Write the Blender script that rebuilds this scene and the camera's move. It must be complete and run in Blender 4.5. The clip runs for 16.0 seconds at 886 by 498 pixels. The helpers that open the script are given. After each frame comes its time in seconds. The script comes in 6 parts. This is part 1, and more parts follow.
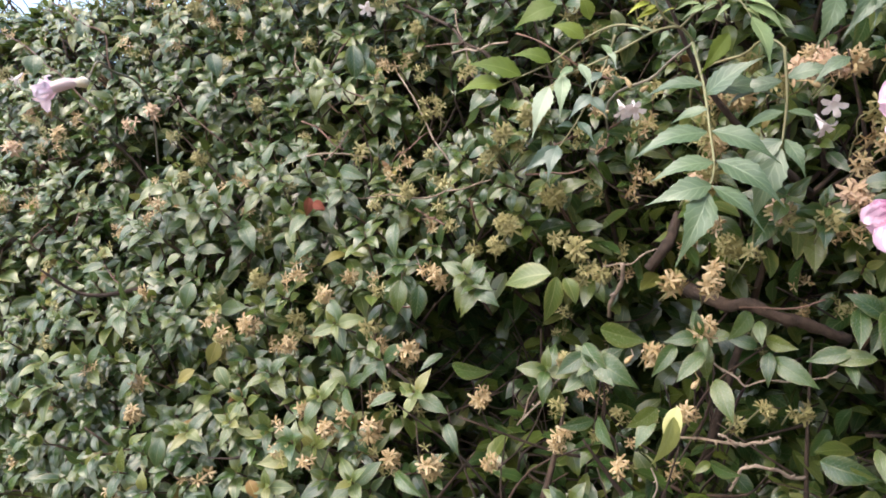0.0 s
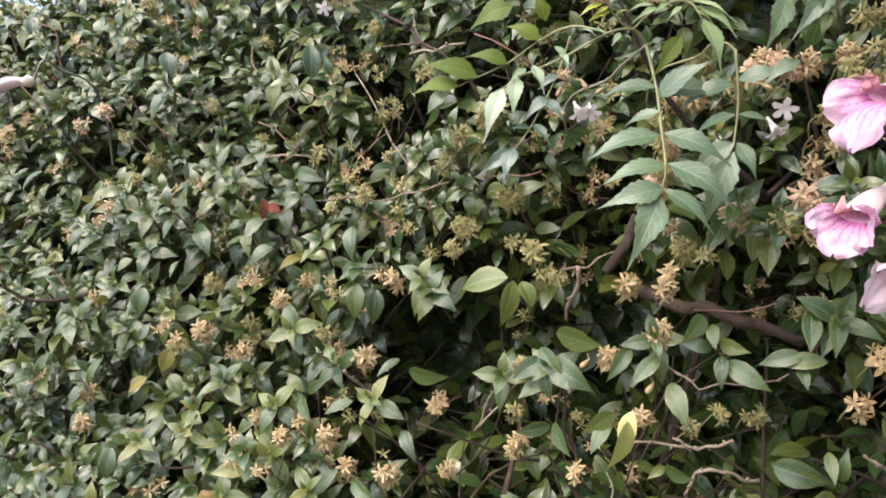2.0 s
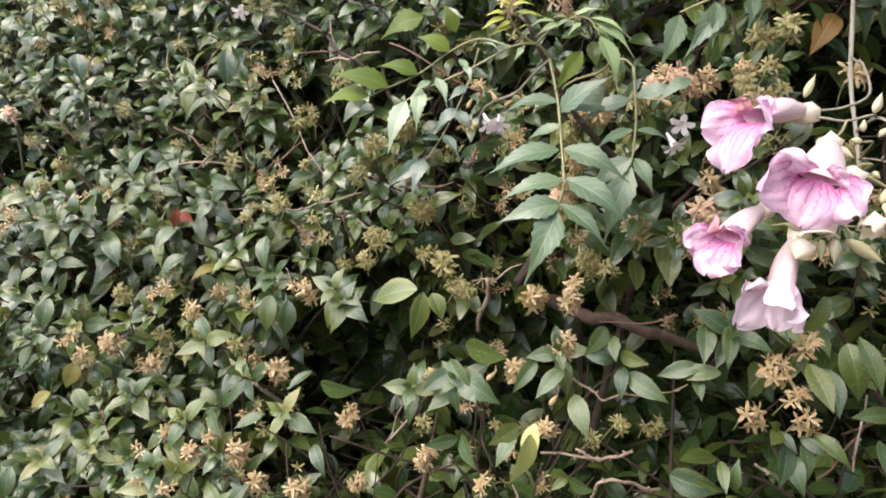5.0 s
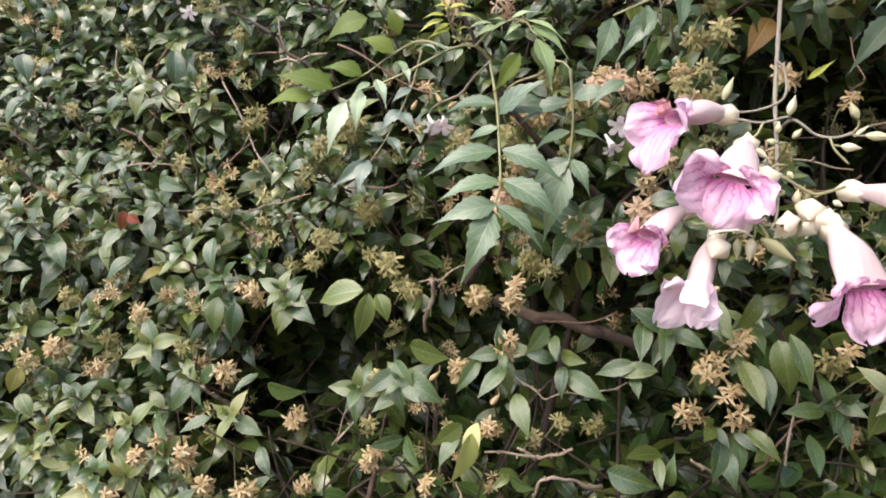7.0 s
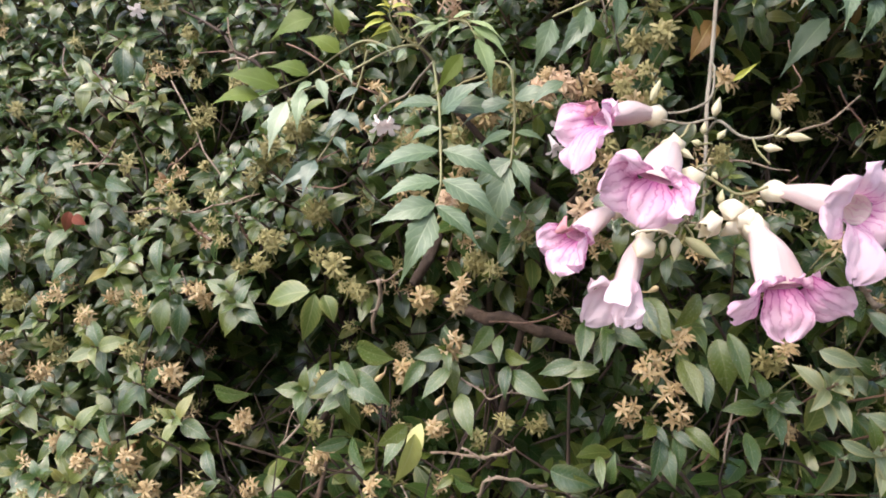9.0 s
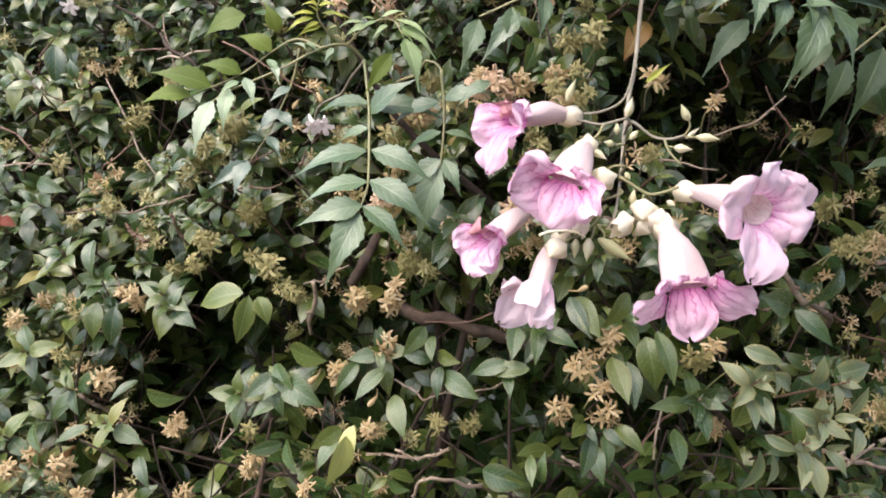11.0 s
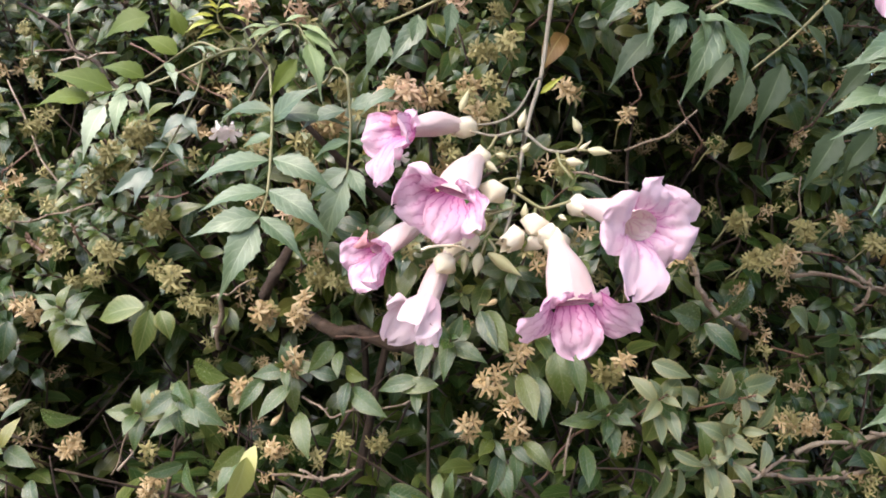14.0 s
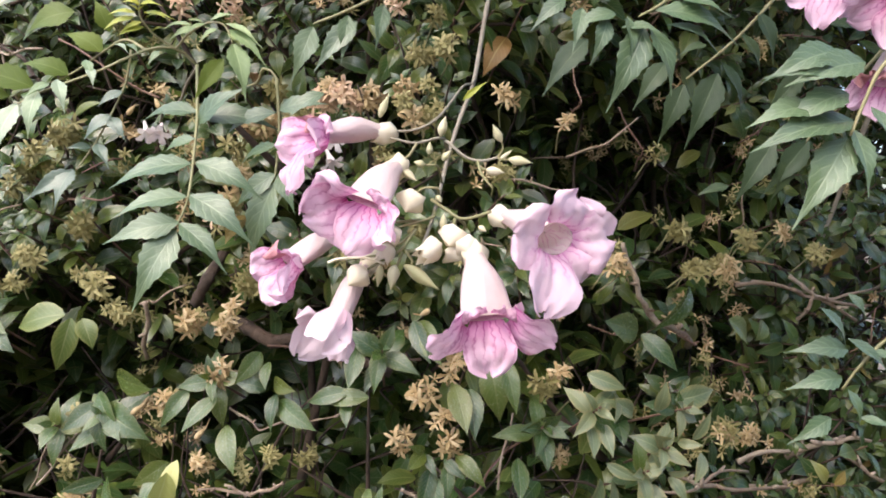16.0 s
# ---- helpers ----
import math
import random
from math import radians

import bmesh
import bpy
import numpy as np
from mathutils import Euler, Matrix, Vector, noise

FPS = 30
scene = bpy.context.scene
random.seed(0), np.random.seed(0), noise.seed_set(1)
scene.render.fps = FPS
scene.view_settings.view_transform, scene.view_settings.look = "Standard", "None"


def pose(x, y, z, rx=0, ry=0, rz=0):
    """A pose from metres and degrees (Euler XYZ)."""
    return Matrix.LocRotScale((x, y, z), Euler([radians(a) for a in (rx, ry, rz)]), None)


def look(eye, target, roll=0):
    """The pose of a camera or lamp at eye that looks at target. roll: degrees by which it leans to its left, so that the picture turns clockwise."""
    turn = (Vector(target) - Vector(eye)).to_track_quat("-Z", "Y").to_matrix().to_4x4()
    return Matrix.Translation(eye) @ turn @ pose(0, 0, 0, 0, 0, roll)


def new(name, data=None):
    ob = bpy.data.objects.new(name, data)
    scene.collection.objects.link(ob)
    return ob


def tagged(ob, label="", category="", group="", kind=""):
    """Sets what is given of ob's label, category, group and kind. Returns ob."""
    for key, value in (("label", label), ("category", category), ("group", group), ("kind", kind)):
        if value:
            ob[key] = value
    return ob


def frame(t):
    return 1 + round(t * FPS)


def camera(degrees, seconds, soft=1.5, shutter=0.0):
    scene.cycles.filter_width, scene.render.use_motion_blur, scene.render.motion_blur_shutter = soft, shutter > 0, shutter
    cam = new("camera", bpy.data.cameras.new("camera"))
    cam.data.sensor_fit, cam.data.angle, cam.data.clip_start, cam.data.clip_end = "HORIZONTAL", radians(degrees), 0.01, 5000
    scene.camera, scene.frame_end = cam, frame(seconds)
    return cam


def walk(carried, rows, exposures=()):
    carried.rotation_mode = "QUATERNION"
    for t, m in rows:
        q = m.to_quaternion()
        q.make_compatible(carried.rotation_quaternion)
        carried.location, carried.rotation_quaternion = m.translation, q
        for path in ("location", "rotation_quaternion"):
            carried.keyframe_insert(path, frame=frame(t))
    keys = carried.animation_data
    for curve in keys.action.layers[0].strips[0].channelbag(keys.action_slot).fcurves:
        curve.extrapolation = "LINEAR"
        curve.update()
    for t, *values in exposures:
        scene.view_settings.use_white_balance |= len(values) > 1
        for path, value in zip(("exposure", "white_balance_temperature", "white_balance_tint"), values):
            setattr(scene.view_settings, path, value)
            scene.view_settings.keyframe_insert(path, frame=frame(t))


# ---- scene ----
cam = camera(66.5, 16.0, soft=1.8)
METRES, EYE, TILT, LEAN, TURN = 0.24, 1.40, -4.0, 0.0, 0.0
ROWS = [
    (0.0, 0.0001, 0.0001, 0.0002, 0.000, 0.000, 0.000),
    (0.5, 0.0131, 0.0105, 0.0062, -0.458, -0.069, 0.170),
    (1.0, 0.0278, 0.0185, 0.0111, -0.908, -0.102, 0.293),
    (1.5, 0.0470, 0.0276, 0.0120, -1.334, -0.050, 0.190),
    (2.0, 0.0712, 0.0344, 0.0115, -2.006, 0.020, 0.209),
    (2.5, 0.0967, 0.0390, 0.0137, -2.648, 0.077, 0.164),
    (3.0, 0.1252, 0.0444, 0.0229, -3.239, 0.017, 0.195),
    (3.5, 0.1517, 0.0490, 0.0347, -3.859, -0.016, 0.166),
    (4.0, 0.1759, 0.0469, 0.0424, -4.551, 0.004, 0.132),
    (6.5, 0.3041, 0.0239, 0.0495, -7.187, 0.090, 0.460),
    (7.0, 0.3334, 0.0184, 0.0464, -7.603, 0.147, 0.481),
    (7.5, 0.3606, 0.0144, 0.0453, -7.961, 0.183, 0.236),
    (8.0, 0.3813, 0.0117, 0.0446, -8.423, 0.209, 0.386),
    (10.5, 0.5295, -0.0023, 0.0429, -11.211, 0.106, 0.812),
    (11.0, 0.5584, -0.0073, 0.0483, -11.757, 0.032, 0.978),
    (11.5, 0.5895, -0.0128, 0.0529, -12.273, -0.050, 0.959),
    (12.0, 0.6189, -0.0109, 0.0572, -12.845, 0.012, 0.991),
    (12.5, 0.6416, -0.0069, 0.0613, -13.481, 0.150, 0.975),
    (13.0, 0.6641, -0.0030, 0.0618, -14.076, 0.295, 1.107),
    (13.5, 0.6866, 0.0029, 0.0601, -14.685, 0.477, 0.940),
    (14.0, 0.7133, 0.0101, 0.0593, -15.250, 0.666, 0.788),
    (14.5, 0.7459, 0.0122, 0.0695, -15.762, 0.643, 0.546),
    (15.0, 0.7794, 0.0108, 0.0770, -16.252, 0.594, 0.405),
    (15.5, 0.8116, 0.0158, 0.0814, -16.788, 0.599, 0.249),
    (16.0, 0.8376, 0.0257, 0.0805, -17.464, 0.683, 0.372),
]
walk(cam, [(t, pose(0, 0, EYE, TILT, LEAN, TURN) @ pose(METRES * x, METRES * y, METRES * z, 90 + pitch, roll, yaw)) for t, x, y, z, yaw, pitch, roll in ROWS])
SKY, SUN, EXPOSURE = 0.48, 0.96, 0.33

# ---- world, sun ----
scene.view_settings.exposure = EXPOSURE
world = bpy.data.worlds.new("sky")
scene.world = world
world.use_nodes = True
wn = world.node_tree.nodes
sky = wn.new("ShaderNodeTexSky")
sky.sky_type, sky.sun_disc = "NISHITA", False
sky.sun_elevation, sky.sun_rotation = radians(57), radians(234)
sky.air_density, sky.dust_density, sky.ozone_density = 1.0, 4.2, 1.0
cloud = wn.new("ShaderNodeHueSaturation")
cloud.inputs["Saturation"].default_value = 1.0
world.node_tree.links.new(sky.outputs["Color"], cloud.inputs["Color"])
world.node_tree.links.new(cloud.outputs["Color"], wn["Background"].inputs["Color"])
wn["Background"].inputs["Strength"].default_value = SKY
sun = new("sun", bpy.data.lights.new("sun", "SUN"))
sun.data.energy, sun.data.angle, sun.data.color = SUN, radians(80), (0.935, 0.955, 1.0)
sun.matrix_world = look((-1.8, -0.9, 4.7), (0.1, 0.5, 1.3))


# ---- materials ----
def material(name):
    m = bpy.data.materials.new(name)
    m.use_nodes = True
    t = m.node_tree
    return m, t, t.nodes["Principled BSDF"], t.nodes["Material Output"]


def node(t, kind, **values):
    n = t.nodes.new(kind)
    for key, value in values.items():
        if key in n.inputs:
            n.inputs[key].default_value = value
    return n


def ramp(t, fac, stops):
    n = t.nodes.new("ShaderNodeValToRGB")
    e = n.color_ramp.elements
    while len(e) < len(stops):
        e.new(0.5)
    for el, (p, c) in zip(e, stops):
        el.position, el.color = p, (*c, 1)
    t.links.new(fac, n.inputs["Fac"])
    return n.outputs["Color"]


def math_node(t, op, a, b=None, clamp=False):
    n = t.nodes.new("ShaderNodeMath")
    n.operation, n.use_clamp = op, clamp
    for k, v in enumerate((a, b)):
        if v is None:
            continue
        if isinstance(v, (int, float)):
            n.inputs[k].default_value = v
        else:
            t.links.new(v, n.inputs[k])
    return n.outputs[0]


def mix(t, fac, a, b, blend="MIX"):
    n = t.nodes.new("ShaderNodeMix")
    n.data_type, n.blend_type = "RGBA", blend
    for k, v in ((0, fac), (6, a), (7, b)):
        if isinstance(v, (int, float)):
            n.inputs[k].default_value = v
        elif isinstance(v, tuple):
            n.inputs[k].default_value = (*v, 1)
        else:
            t.links.new(v, n.inputs[k])
    return n.outputs[2]


def chance(t):
    """A random number of its own for each piece, loose or joined."""
    a, b = t.nodes.new("ShaderNodeObjectInfo"), t.nodes.new("ShaderNodeNewGeometry")
    return math_node(t, "FRACT", math_node(t, "ADD", a.outputs["Random"], b.outputs["Random Per Island"]))


def leaf_material(name, stops, rib, rough, glow, veins=9.0, blotch=None, spec=0.5, fine=0.18, edge=None):
    m, t, p, out = material(name)
    uv = t.nodes.new("ShaderNodeTexCoord")
    sep = t.nodes.new("ShaderNodeSeparateXYZ")
    t.links.new(uv.outputs["UV"], sep.inputs[0])
    r = chance(t)
    side = math_node(t, "ABSOLUTE", math_node(t, "SUBTRACT", sep.outputs["X"], 0.5))
    colour = ramp(t, r, stops)
    n1 = node(t, "ShaderNodeTexNoise", Scale=60.0, Detail=4.0)
    t.links.new(uv.outputs["Object"], n1.inputs["Vector"])
    colour = mix(t, math_node(t, "MULTIPLY", n1.outputs["Fac"], 0.55), colour, mix(t, 0.5, colour, (0.02, 0.035, 0.012)))
    if blotch:
        n2 = node(t, "ShaderNodeTexNoise", Scale=95.0, Detail=5.0, Roughness=0.7)
        t.links.new(uv.outputs["Object"], n2.inputs["Vector"])
        spots = math_node(t, "MULTIPLY", math_node(t, "SUBTRACT", n2.outputs["Fac"], 0.62, True), 4.0, True)
        colour = mix(t, spots, colour, blotch)
    if edge:
        # paler margins, on some leaves more than on others
        n3 = node(t, "ShaderNodeTexNoise", Scale=38.0, Detail=3.0)
        t.links.new(uv.outputs["Object"], n3.inputs["Vector"])
        rim = math_node(t, "MULTIPLY", math_node(t, "SUBTRACT", side, 0.26, True), 4.2, True)
        patch = math_node(t, "MULTIPLY", math_node(t, "SUBTRACT", n3.outputs["Fac"], 0.38, True), 4.0, True)
        colour = mix(t, math_node(t, "MULTIPLY", math_node(t, "MULTIPLY", rim, patch), edge[1]), colour, edge[0])
    line = math_node(t, "SUBTRACT", 1.0, math_node(t, "MULTIPLY", side, 22.0), True)
    wave = math_node(t, "SINE", math_node(t, "MULTIPLY", math_node(t, "SUBTRACT", sep.outputs["Y"], math_node(t, "MULTIPLY", side, 0.55)), veins * 6.283))
    vein = math_node(t, "MULTIPLY", math_node(t, "POWER", math_node(t, "MULTIPLY", math_node(t, "ADD", wave, 1.0), 0.5), 10.0), fine)
    mark = math_node(t, "MAXIMUM", math_node(t, "MULTIPLY", line, 0.75), vein, True)
    colour = mix(t, mark, colour, mix(t, 0.75, colour, rib))
    t.links.new(colour, p.inputs["Base Color"])
    rr = node(t, "ShaderNodeTexNoise", Scale=25.0, Detail=2.0)
    t.links.new(uv.outputs["Object"], rr.inputs["Vector"])
    t.links.new(math_node(t, "ADD", math_node(t, "MULTIPLY", rr.outputs["Fac"], 0.25), rough - 0.12), p.inputs["Roughness"])
    p.inputs["Specular IOR Level"].default_value = spec
    p.inputs["Coat Weight"].default_value, p.inputs["Coat Roughness"].default_value = 0.3 * spec, 0.2
    n4 = node(t, "ShaderNodeTexNoise", Scale=260.0, Detail=3.0)
    t.links.new(uv.outputs["Object"], n4.inputs["Vector"])
    bump = node(t, "ShaderNodeBump", Strength=0.4, Distance=0.0006)
    h = math_node(t, "SUBTRACT", math_node(t, "ADD", n1.outputs["Fac"], math_node(t, "MULTIPLY", n4.outputs["Fac"], 0.45)), mark)
    t.links.new(h, bump.inputs["Height"])
    t.links.new(bump.outputs[0], p.inputs["Normal"])
    tr = t.nodes.new("ShaderNodeBsdfTranslucent")
    t.links.new(mix(t, 0.5, colour, (0.2, 0.24, 0.04)), tr.inputs["Color"])
    sh = t.nodes.new("ShaderNodeMixShader")
    sh.inputs[0].default_value = glow
    t.links.new(p.outputs[0], sh.inputs[1])
    t.links.new(tr.outputs[0], sh.inputs[2])
    t.links.new(sh.outputs[0], out.inputs["Surface"])
    return m


def plain_material(name, stops, rough, scale=120.0, dark=(0.1, 0.08, 0.05), depth=0.0006, glow=0.0, amount=0.6):
    """A mottled surface; its colour varies from piece to piece."""
    m, t, p, out = material(name)
    uv = t.nodes.new("ShaderNodeTexCoord")
    n1 = node(t, "ShaderNodeTexNoise", Scale=scale, Detail=5.0, Roughness=0.65)
    t.links.new(uv.outputs["Object"], n1.inputs["Vector"])
    colour = ramp(t, chance(t), stops)
    n2 = node(t, "ShaderNodeTexNoise", Scale=scale * 0.17, Detail=2.0)
    t.links.new(uv.outputs["Object"], n2.inputs["Vector"])
    f = math_node(t, "MULTIPLY", math_node(t, "SUBTRACT", math_node(t, "MULTIPLY", n1.outputs["Fac"], n2.outputs["Fac"]), 0.14), 4.5 * amount, True)
    colour = mix(t, f, colour, dark)
    t.links.new(colour, p.inputs["Base Color"])
    p.inputs["Roughness"].default_value = rough
    bump = node(t, "ShaderNodeBump", Strength=0.6, Distance=depth)
    t.links.new(n1.outputs["Fac"], bump.inputs["Height"])
    t.links.new(bump.outputs[0], p.inputs["Normal"])
    if glow:
        tr = t.nodes.new("ShaderNodeBsdfTranslucent")
        t.links.new(colour, tr.inputs["Color"])
        sh = t.nodes.new("ShaderNodeMixShader")
        sh.inputs[0].default_value = glow
        t.links.new(p.outputs[0], sh.inputs[1])
        t.links.new(tr.outputs[0], sh.inputs[2])
        t.links.new(sh.outputs[0], out.inputs["Surface"])
    return m


def petal_material(name, pale, deep, line, reach, lines, rough=0.55):
    """Pale pink with magenta veins that fan out of the throat; v runs from the throat (0) to the rim (1)."""
    m, t, p, out = material(name)
    uv = t.nodes.new("ShaderNodeTexCoord")
    sep = t.nodes.new("ShaderNodeSeparateXYZ")
    t.links.new(uv.outputs["UV"], sep.inputs[0])
    n1 = node(t, "ShaderNodeTexNoise", Scale=7.0, Detail=3.0)
    t.links.new(uv.outputs["UV"], n1.inputs["Vector"])
    fade = math_node(t, "SUBTRACT", 1.0, math_node(t, "DIVIDE", sep.outputs["Y"], reach), True)
    warp = math_node(t, "MULTIPLY", math_node(t, "SUBTRACT", n1.outputs["Fac"], 0.5), 0.26)
    wave = math_node(t, "SINE", math_node(t, "MULTIPLY", math_node(t, "ADD", sep.outputs["X"], warp), lines * 6.283))
    vein = math_node(t, "POWER", math_node(t, "MULTIPLY", math_node(t, "ADD", wave, 1.0), 0.5), 8.0)
    vein = math_node(t, "MULTIPLY", vein, math_node(t, "POWER", fade, 0.85), True)
    n2 = node(t, "ShaderNodeTexNoise", Scale=3.0, Detail=4.0)
    t.links.new(uv.outputs["UV"], n2.inputs["Vector"])
    flush = math_node(t, "MULTIPLY", math_node(t, "POWER", fade, 1.9), math_node(t, "ADD", n2.outputs["Fac"], 0.42), True)
    colour = mix(t, flush, mix(t, n2.outputs["Fac"], pale, mix(t, 0.35, pale, deep)), deep)
    colour = mix(t, math_node(t, "MULTIPLY", vein, 0.9), colour, line)
    t.links.new(colour, p.inputs["Base Color"])
    p.inputs["Roughness"].default_value = rough
    bump = node(t, "ShaderNodeBump", Strength=0.35, Distance=0.0007)
    t.links.new(math_node(t, "ADD", n1.outputs["Fac"], math_node(t, "MULTIPLY", wave, 0.25)), bump.inputs["Height"])
    t.links.new(bump.outputs[0], p.inputs["Normal"])
    tr = t.nodes.new("ShaderNodeBsdfTranslucent")
    t.links.new(colour, tr.inputs["Color"])
    sh = t.nodes.new("ShaderNodeMixShader")
    sh.inputs[0].default_value = 0.35
    t.links.new(p.outputs[0], sh.inputs[1])
    t.links.new(tr.outputs[0], sh.inputs[2])
    t.links.new(sh.outputs[0], out.inputs["Surface"])
    return m


MATURE = leaf_material("glossy_leaf", [(0.0, (0.016, 0.050, 0.016)), (0.35, (0.026, 0.070, 0.019)), (0.7, (0.046, 0.096, 0.020)), (1.0, (0.104, 0.132, 0.021))], (0.2, 0.22, 0.09), 0.24, 0.26, blotch=(0.17, 0.11, 0.03), spec=0.68, fine=0.34, edge=((0.17, 0.145, 0.045), 0.6))
YOUNG = leaf_material("young_leaf", [(0.0, (0.058, 0.10, 0.02)), (0.5, (0.088, 0.13, 0.024)), (0.85, (0.13, 0.162, 0.03)), (1.0, (0.19, 0.185, 0.042))], (0.3, 0.31, 0.13), 0.33, 0.22, blotch=(0.3, 0.17, 0.05), spec=0.6, fine=0.28, edge=((0.36, 0.32, 0.10), 0.55))
WITHERED = leaf_material("withered_leaf", [(0.0, (0.13, 0.03, 0.022)), (1.0, (0.2, 0.05, 0.03))], (0.25, 0.1, 0.06), 0.7, 0.15, blotch=(0.07, 0.03, 0.02), spec=0.12)
PALE_LEAF = leaf_material("pale_leaf", [(0.0, (0.42, 0.43, 0.13)), (1.0, (0.52, 0.5, 0.2))], (0.5, 0.5, 0.25), 0.45, 0.25, blotch=(0.5, 0.44, 0.22))
TURNED = leaf_material("turning_leaf", [(0.0, (0.22, 0.2, 0.05)), (0.5, (0.27, 0.18, 0.05)), (0.8, (0.22, 0.09, 0.03)), (1.0, (0.14, 0.065, 0.03))], (0.45, 0.38, 0.15), 0.5, 0.25, blotch=(0.16, 0.08, 0.03), spec=0.3)
SILVERY = leaf_material("silvery_leaf", [(0.0, (0.10, 0.145, 0.07)), (0.5, (0.15, 0.19, 0.095)), (1.0, (0.21, 0.235, 0.12))], (0.32, 0.33, 0.18), 0.36, 0.2, blotch=(0.34, 0.2, 0.07), spec=0.7, fine=0.28, edge=((0.40, 0.30, 0.11), 0.8))
VINE = leaf_material("vine_leaf", [(0.0, (0.058, 0.102, 0.046)), (0.5, (0.076, 0.130, 0.058)), (1.0, (0.104, 0.160, 0.073))], (0.24, 0.3, 0.17), 0.36, 0.14, veins=7.0, fine=0.42, spec=0.75)
# VINE darkened: the shade on the upper vine's leaves is put into this colour
VINE_SHADED = leaf_material("shaded_vine_leaf", [(0.0, (0.03, 0.055, 0.024)), (0.5, (0.042, 0.07, 0.03)), (1.0, (0.06, 0.09, 0.036))], (0.12, 0.16, 0.08), 0.5, 0.15, veins=7.0, fine=0.10, spec=0.35)
# pale underside and the sky's glare, both put into this colour
VINE_GLARE = leaf_material("glare_vine_leaf", [(0.0, (0.15, 0.23, 0.09)), (0.5, (0.23, 0.31, 0.17)), (1.0, (0.36, 0.43, 0.30))], (0.5, 0.55, 0.4), 0.4, 0.2, veins=7.0)
VINE_SOFT = leaf_material("slender_vine_leaf", [(0.0, (0.20, 0.28, 0.12)), (0.5, (0.27, 0.36, 0.16)), (1.0, (0.36, 0.42, 0.18))], (0.4, 0.48, 0.26), 0.42, 0.2, veins=7.0)
VINE_FRESH = leaf_material("broad_vine_leaf", [(0.0, (0.085, 0.13, 0.014)), (0.5, (0.11, 0.16, 0.017)), (1.0, (0.14, 0.185, 0.022))], (0.2, 0.25, 0.07), 0.55, 0.3, veins=7.0, spec=0.3)
VINE_BLUE = leaf_material("blue_vine_leaf", [(0.0, (0.04, 0.08, 0.05)), (1.0, (0.07, 0.115, 0.075))], (0.14, 0.2, 0.14), 0.34, 0.12, veins=7.0, spec=0.75)
VINE_YOUNG = leaf_material("young_vine_leaf", [(0.0, (0.30, 0.34, 0.03)), (0.5, (0.42, 0.44, 0.045)), (1.0, (0.56, 0.53, 0.07))], (0.5, 0.52, 0.2), 0.42, 0.24, veins=7.0)
BARK = plain_material("bark", [(0.0, (0.045, 0.027, 0.018)), (1.0, (0.085, 0.052, 0.034))], 0.85, 190.0, (0.02, 0.012, 0.008), 0.004, 0.0, 0.9)
TWIG = plain_material("twig_bark", [(0.0, (0.22, 0.165, 0.115)), (1.0, (0.38, 0.31, 0.24))], 0.75, 300.0, (0.1, 0.055, 0.035), 0.0008)
RED_TWIG = plain_material("red_twig_bark", [(0.0, (0.11, 0.055, 0.036)), (1.0, (0.19, 0.11, 0.075))], 0.7, 300.0, (0.05, 0.026, 0.018), 0.0006)
TAN = plain_material("dry_sepal", [(0.0, (0.33, 0.23, 0.10)), (0.5, (0.46, 0.35, 0.18)), (1.0, (0.61, 0.49, 0.30))], 0.7, 500.0, (0.26, 0.16, 0.07), 0.0003, 0.2)
OLIVE = plain_material("green_sepal", [(0.0, (0.18, 0.17, 0.062)), (0.5, (0.28, 0.255, 0.095)), (1.0, (0.42, 0.37, 0.165))], 0.65, 500.0, (0.2, 0.16, 0.06), 0.0003, 0.2)
ROSY = plain_material("rosy_sepal", [(0.0, (0.46, 0.33, 0.19)), (0.5, (0.58, 0.44, 0.28)), (1.0, (0.70, 0.54, 0.40))], 0.7, 500.0, (0.44, 0.24, 0.16), 0.0003, 0.2)
WHITE = plain_material("white_petal", [(0.0, (0.8, 0.74, 0.74)), (1.0, (0.85, 0.8, 0.78))], 0.55, 200.0, (0.62, 0.45, 0.48), 0.0004, 0.3, 0.35)
CREAM = plain_material("cream_calyx", [(0.0, (0.82, 0.76, 0.60)), (1.0, (0.88, 0.82, 0.70))], 0.5, 260.0, (0.70, 0.60, 0.38), 0.0008, 0.3, 0.5)
BUD = plain_material("bud_green", [(0.0, (0.50, 0.48, 0.28)), (1.0, (0.68, 0.62, 0.46))], 0.5, 200.0, (0.40, 0.40, 0.18), 0.0005, 0.25, 0.6)
STEM = plain_material("vine_stem", [(0.0, (0.2, 0.19, 0.14)), (1.0, (0.26, 0.23, 0.18))], 0.65, 220.0, (0.17, 0.13, 0.1), 0.0004)
STALK = plain_material("young_stalk", [(0.0, (0.17, 0.18, 0.08)), (1.0, (0.27, 0.26, 0.13))], 0.6, 220.0, (0.2, 0.16, 0.08), 0.0003)
PETAL = petal_material("pink_petal", (0.78, 0.59, 0.69), (0.55, 0.12, 0.36), (0.30, 0.010, 0.16), 0.95, 5.5)
LIGHT_PETAL = petal_material("light_petal", (0.78, 0.61, 0.69), (0.68, 0.34, 0.54), (0.46, 0.07, 0.32), 0.55, 4.5)
TUBE = petal_material("pale_tube", (0.65, 0.52, 0.535), (0.68, 0.60, 0.50), (0.64, 0.40, 0.46), 0.45, 9.0)
THROAT = petal_material("veined_throat", (0.8, 0.5, 0.68), (0.78, 0.5, 0.62), (0.36, 0.03, 0.24), 1.4, 13.0)
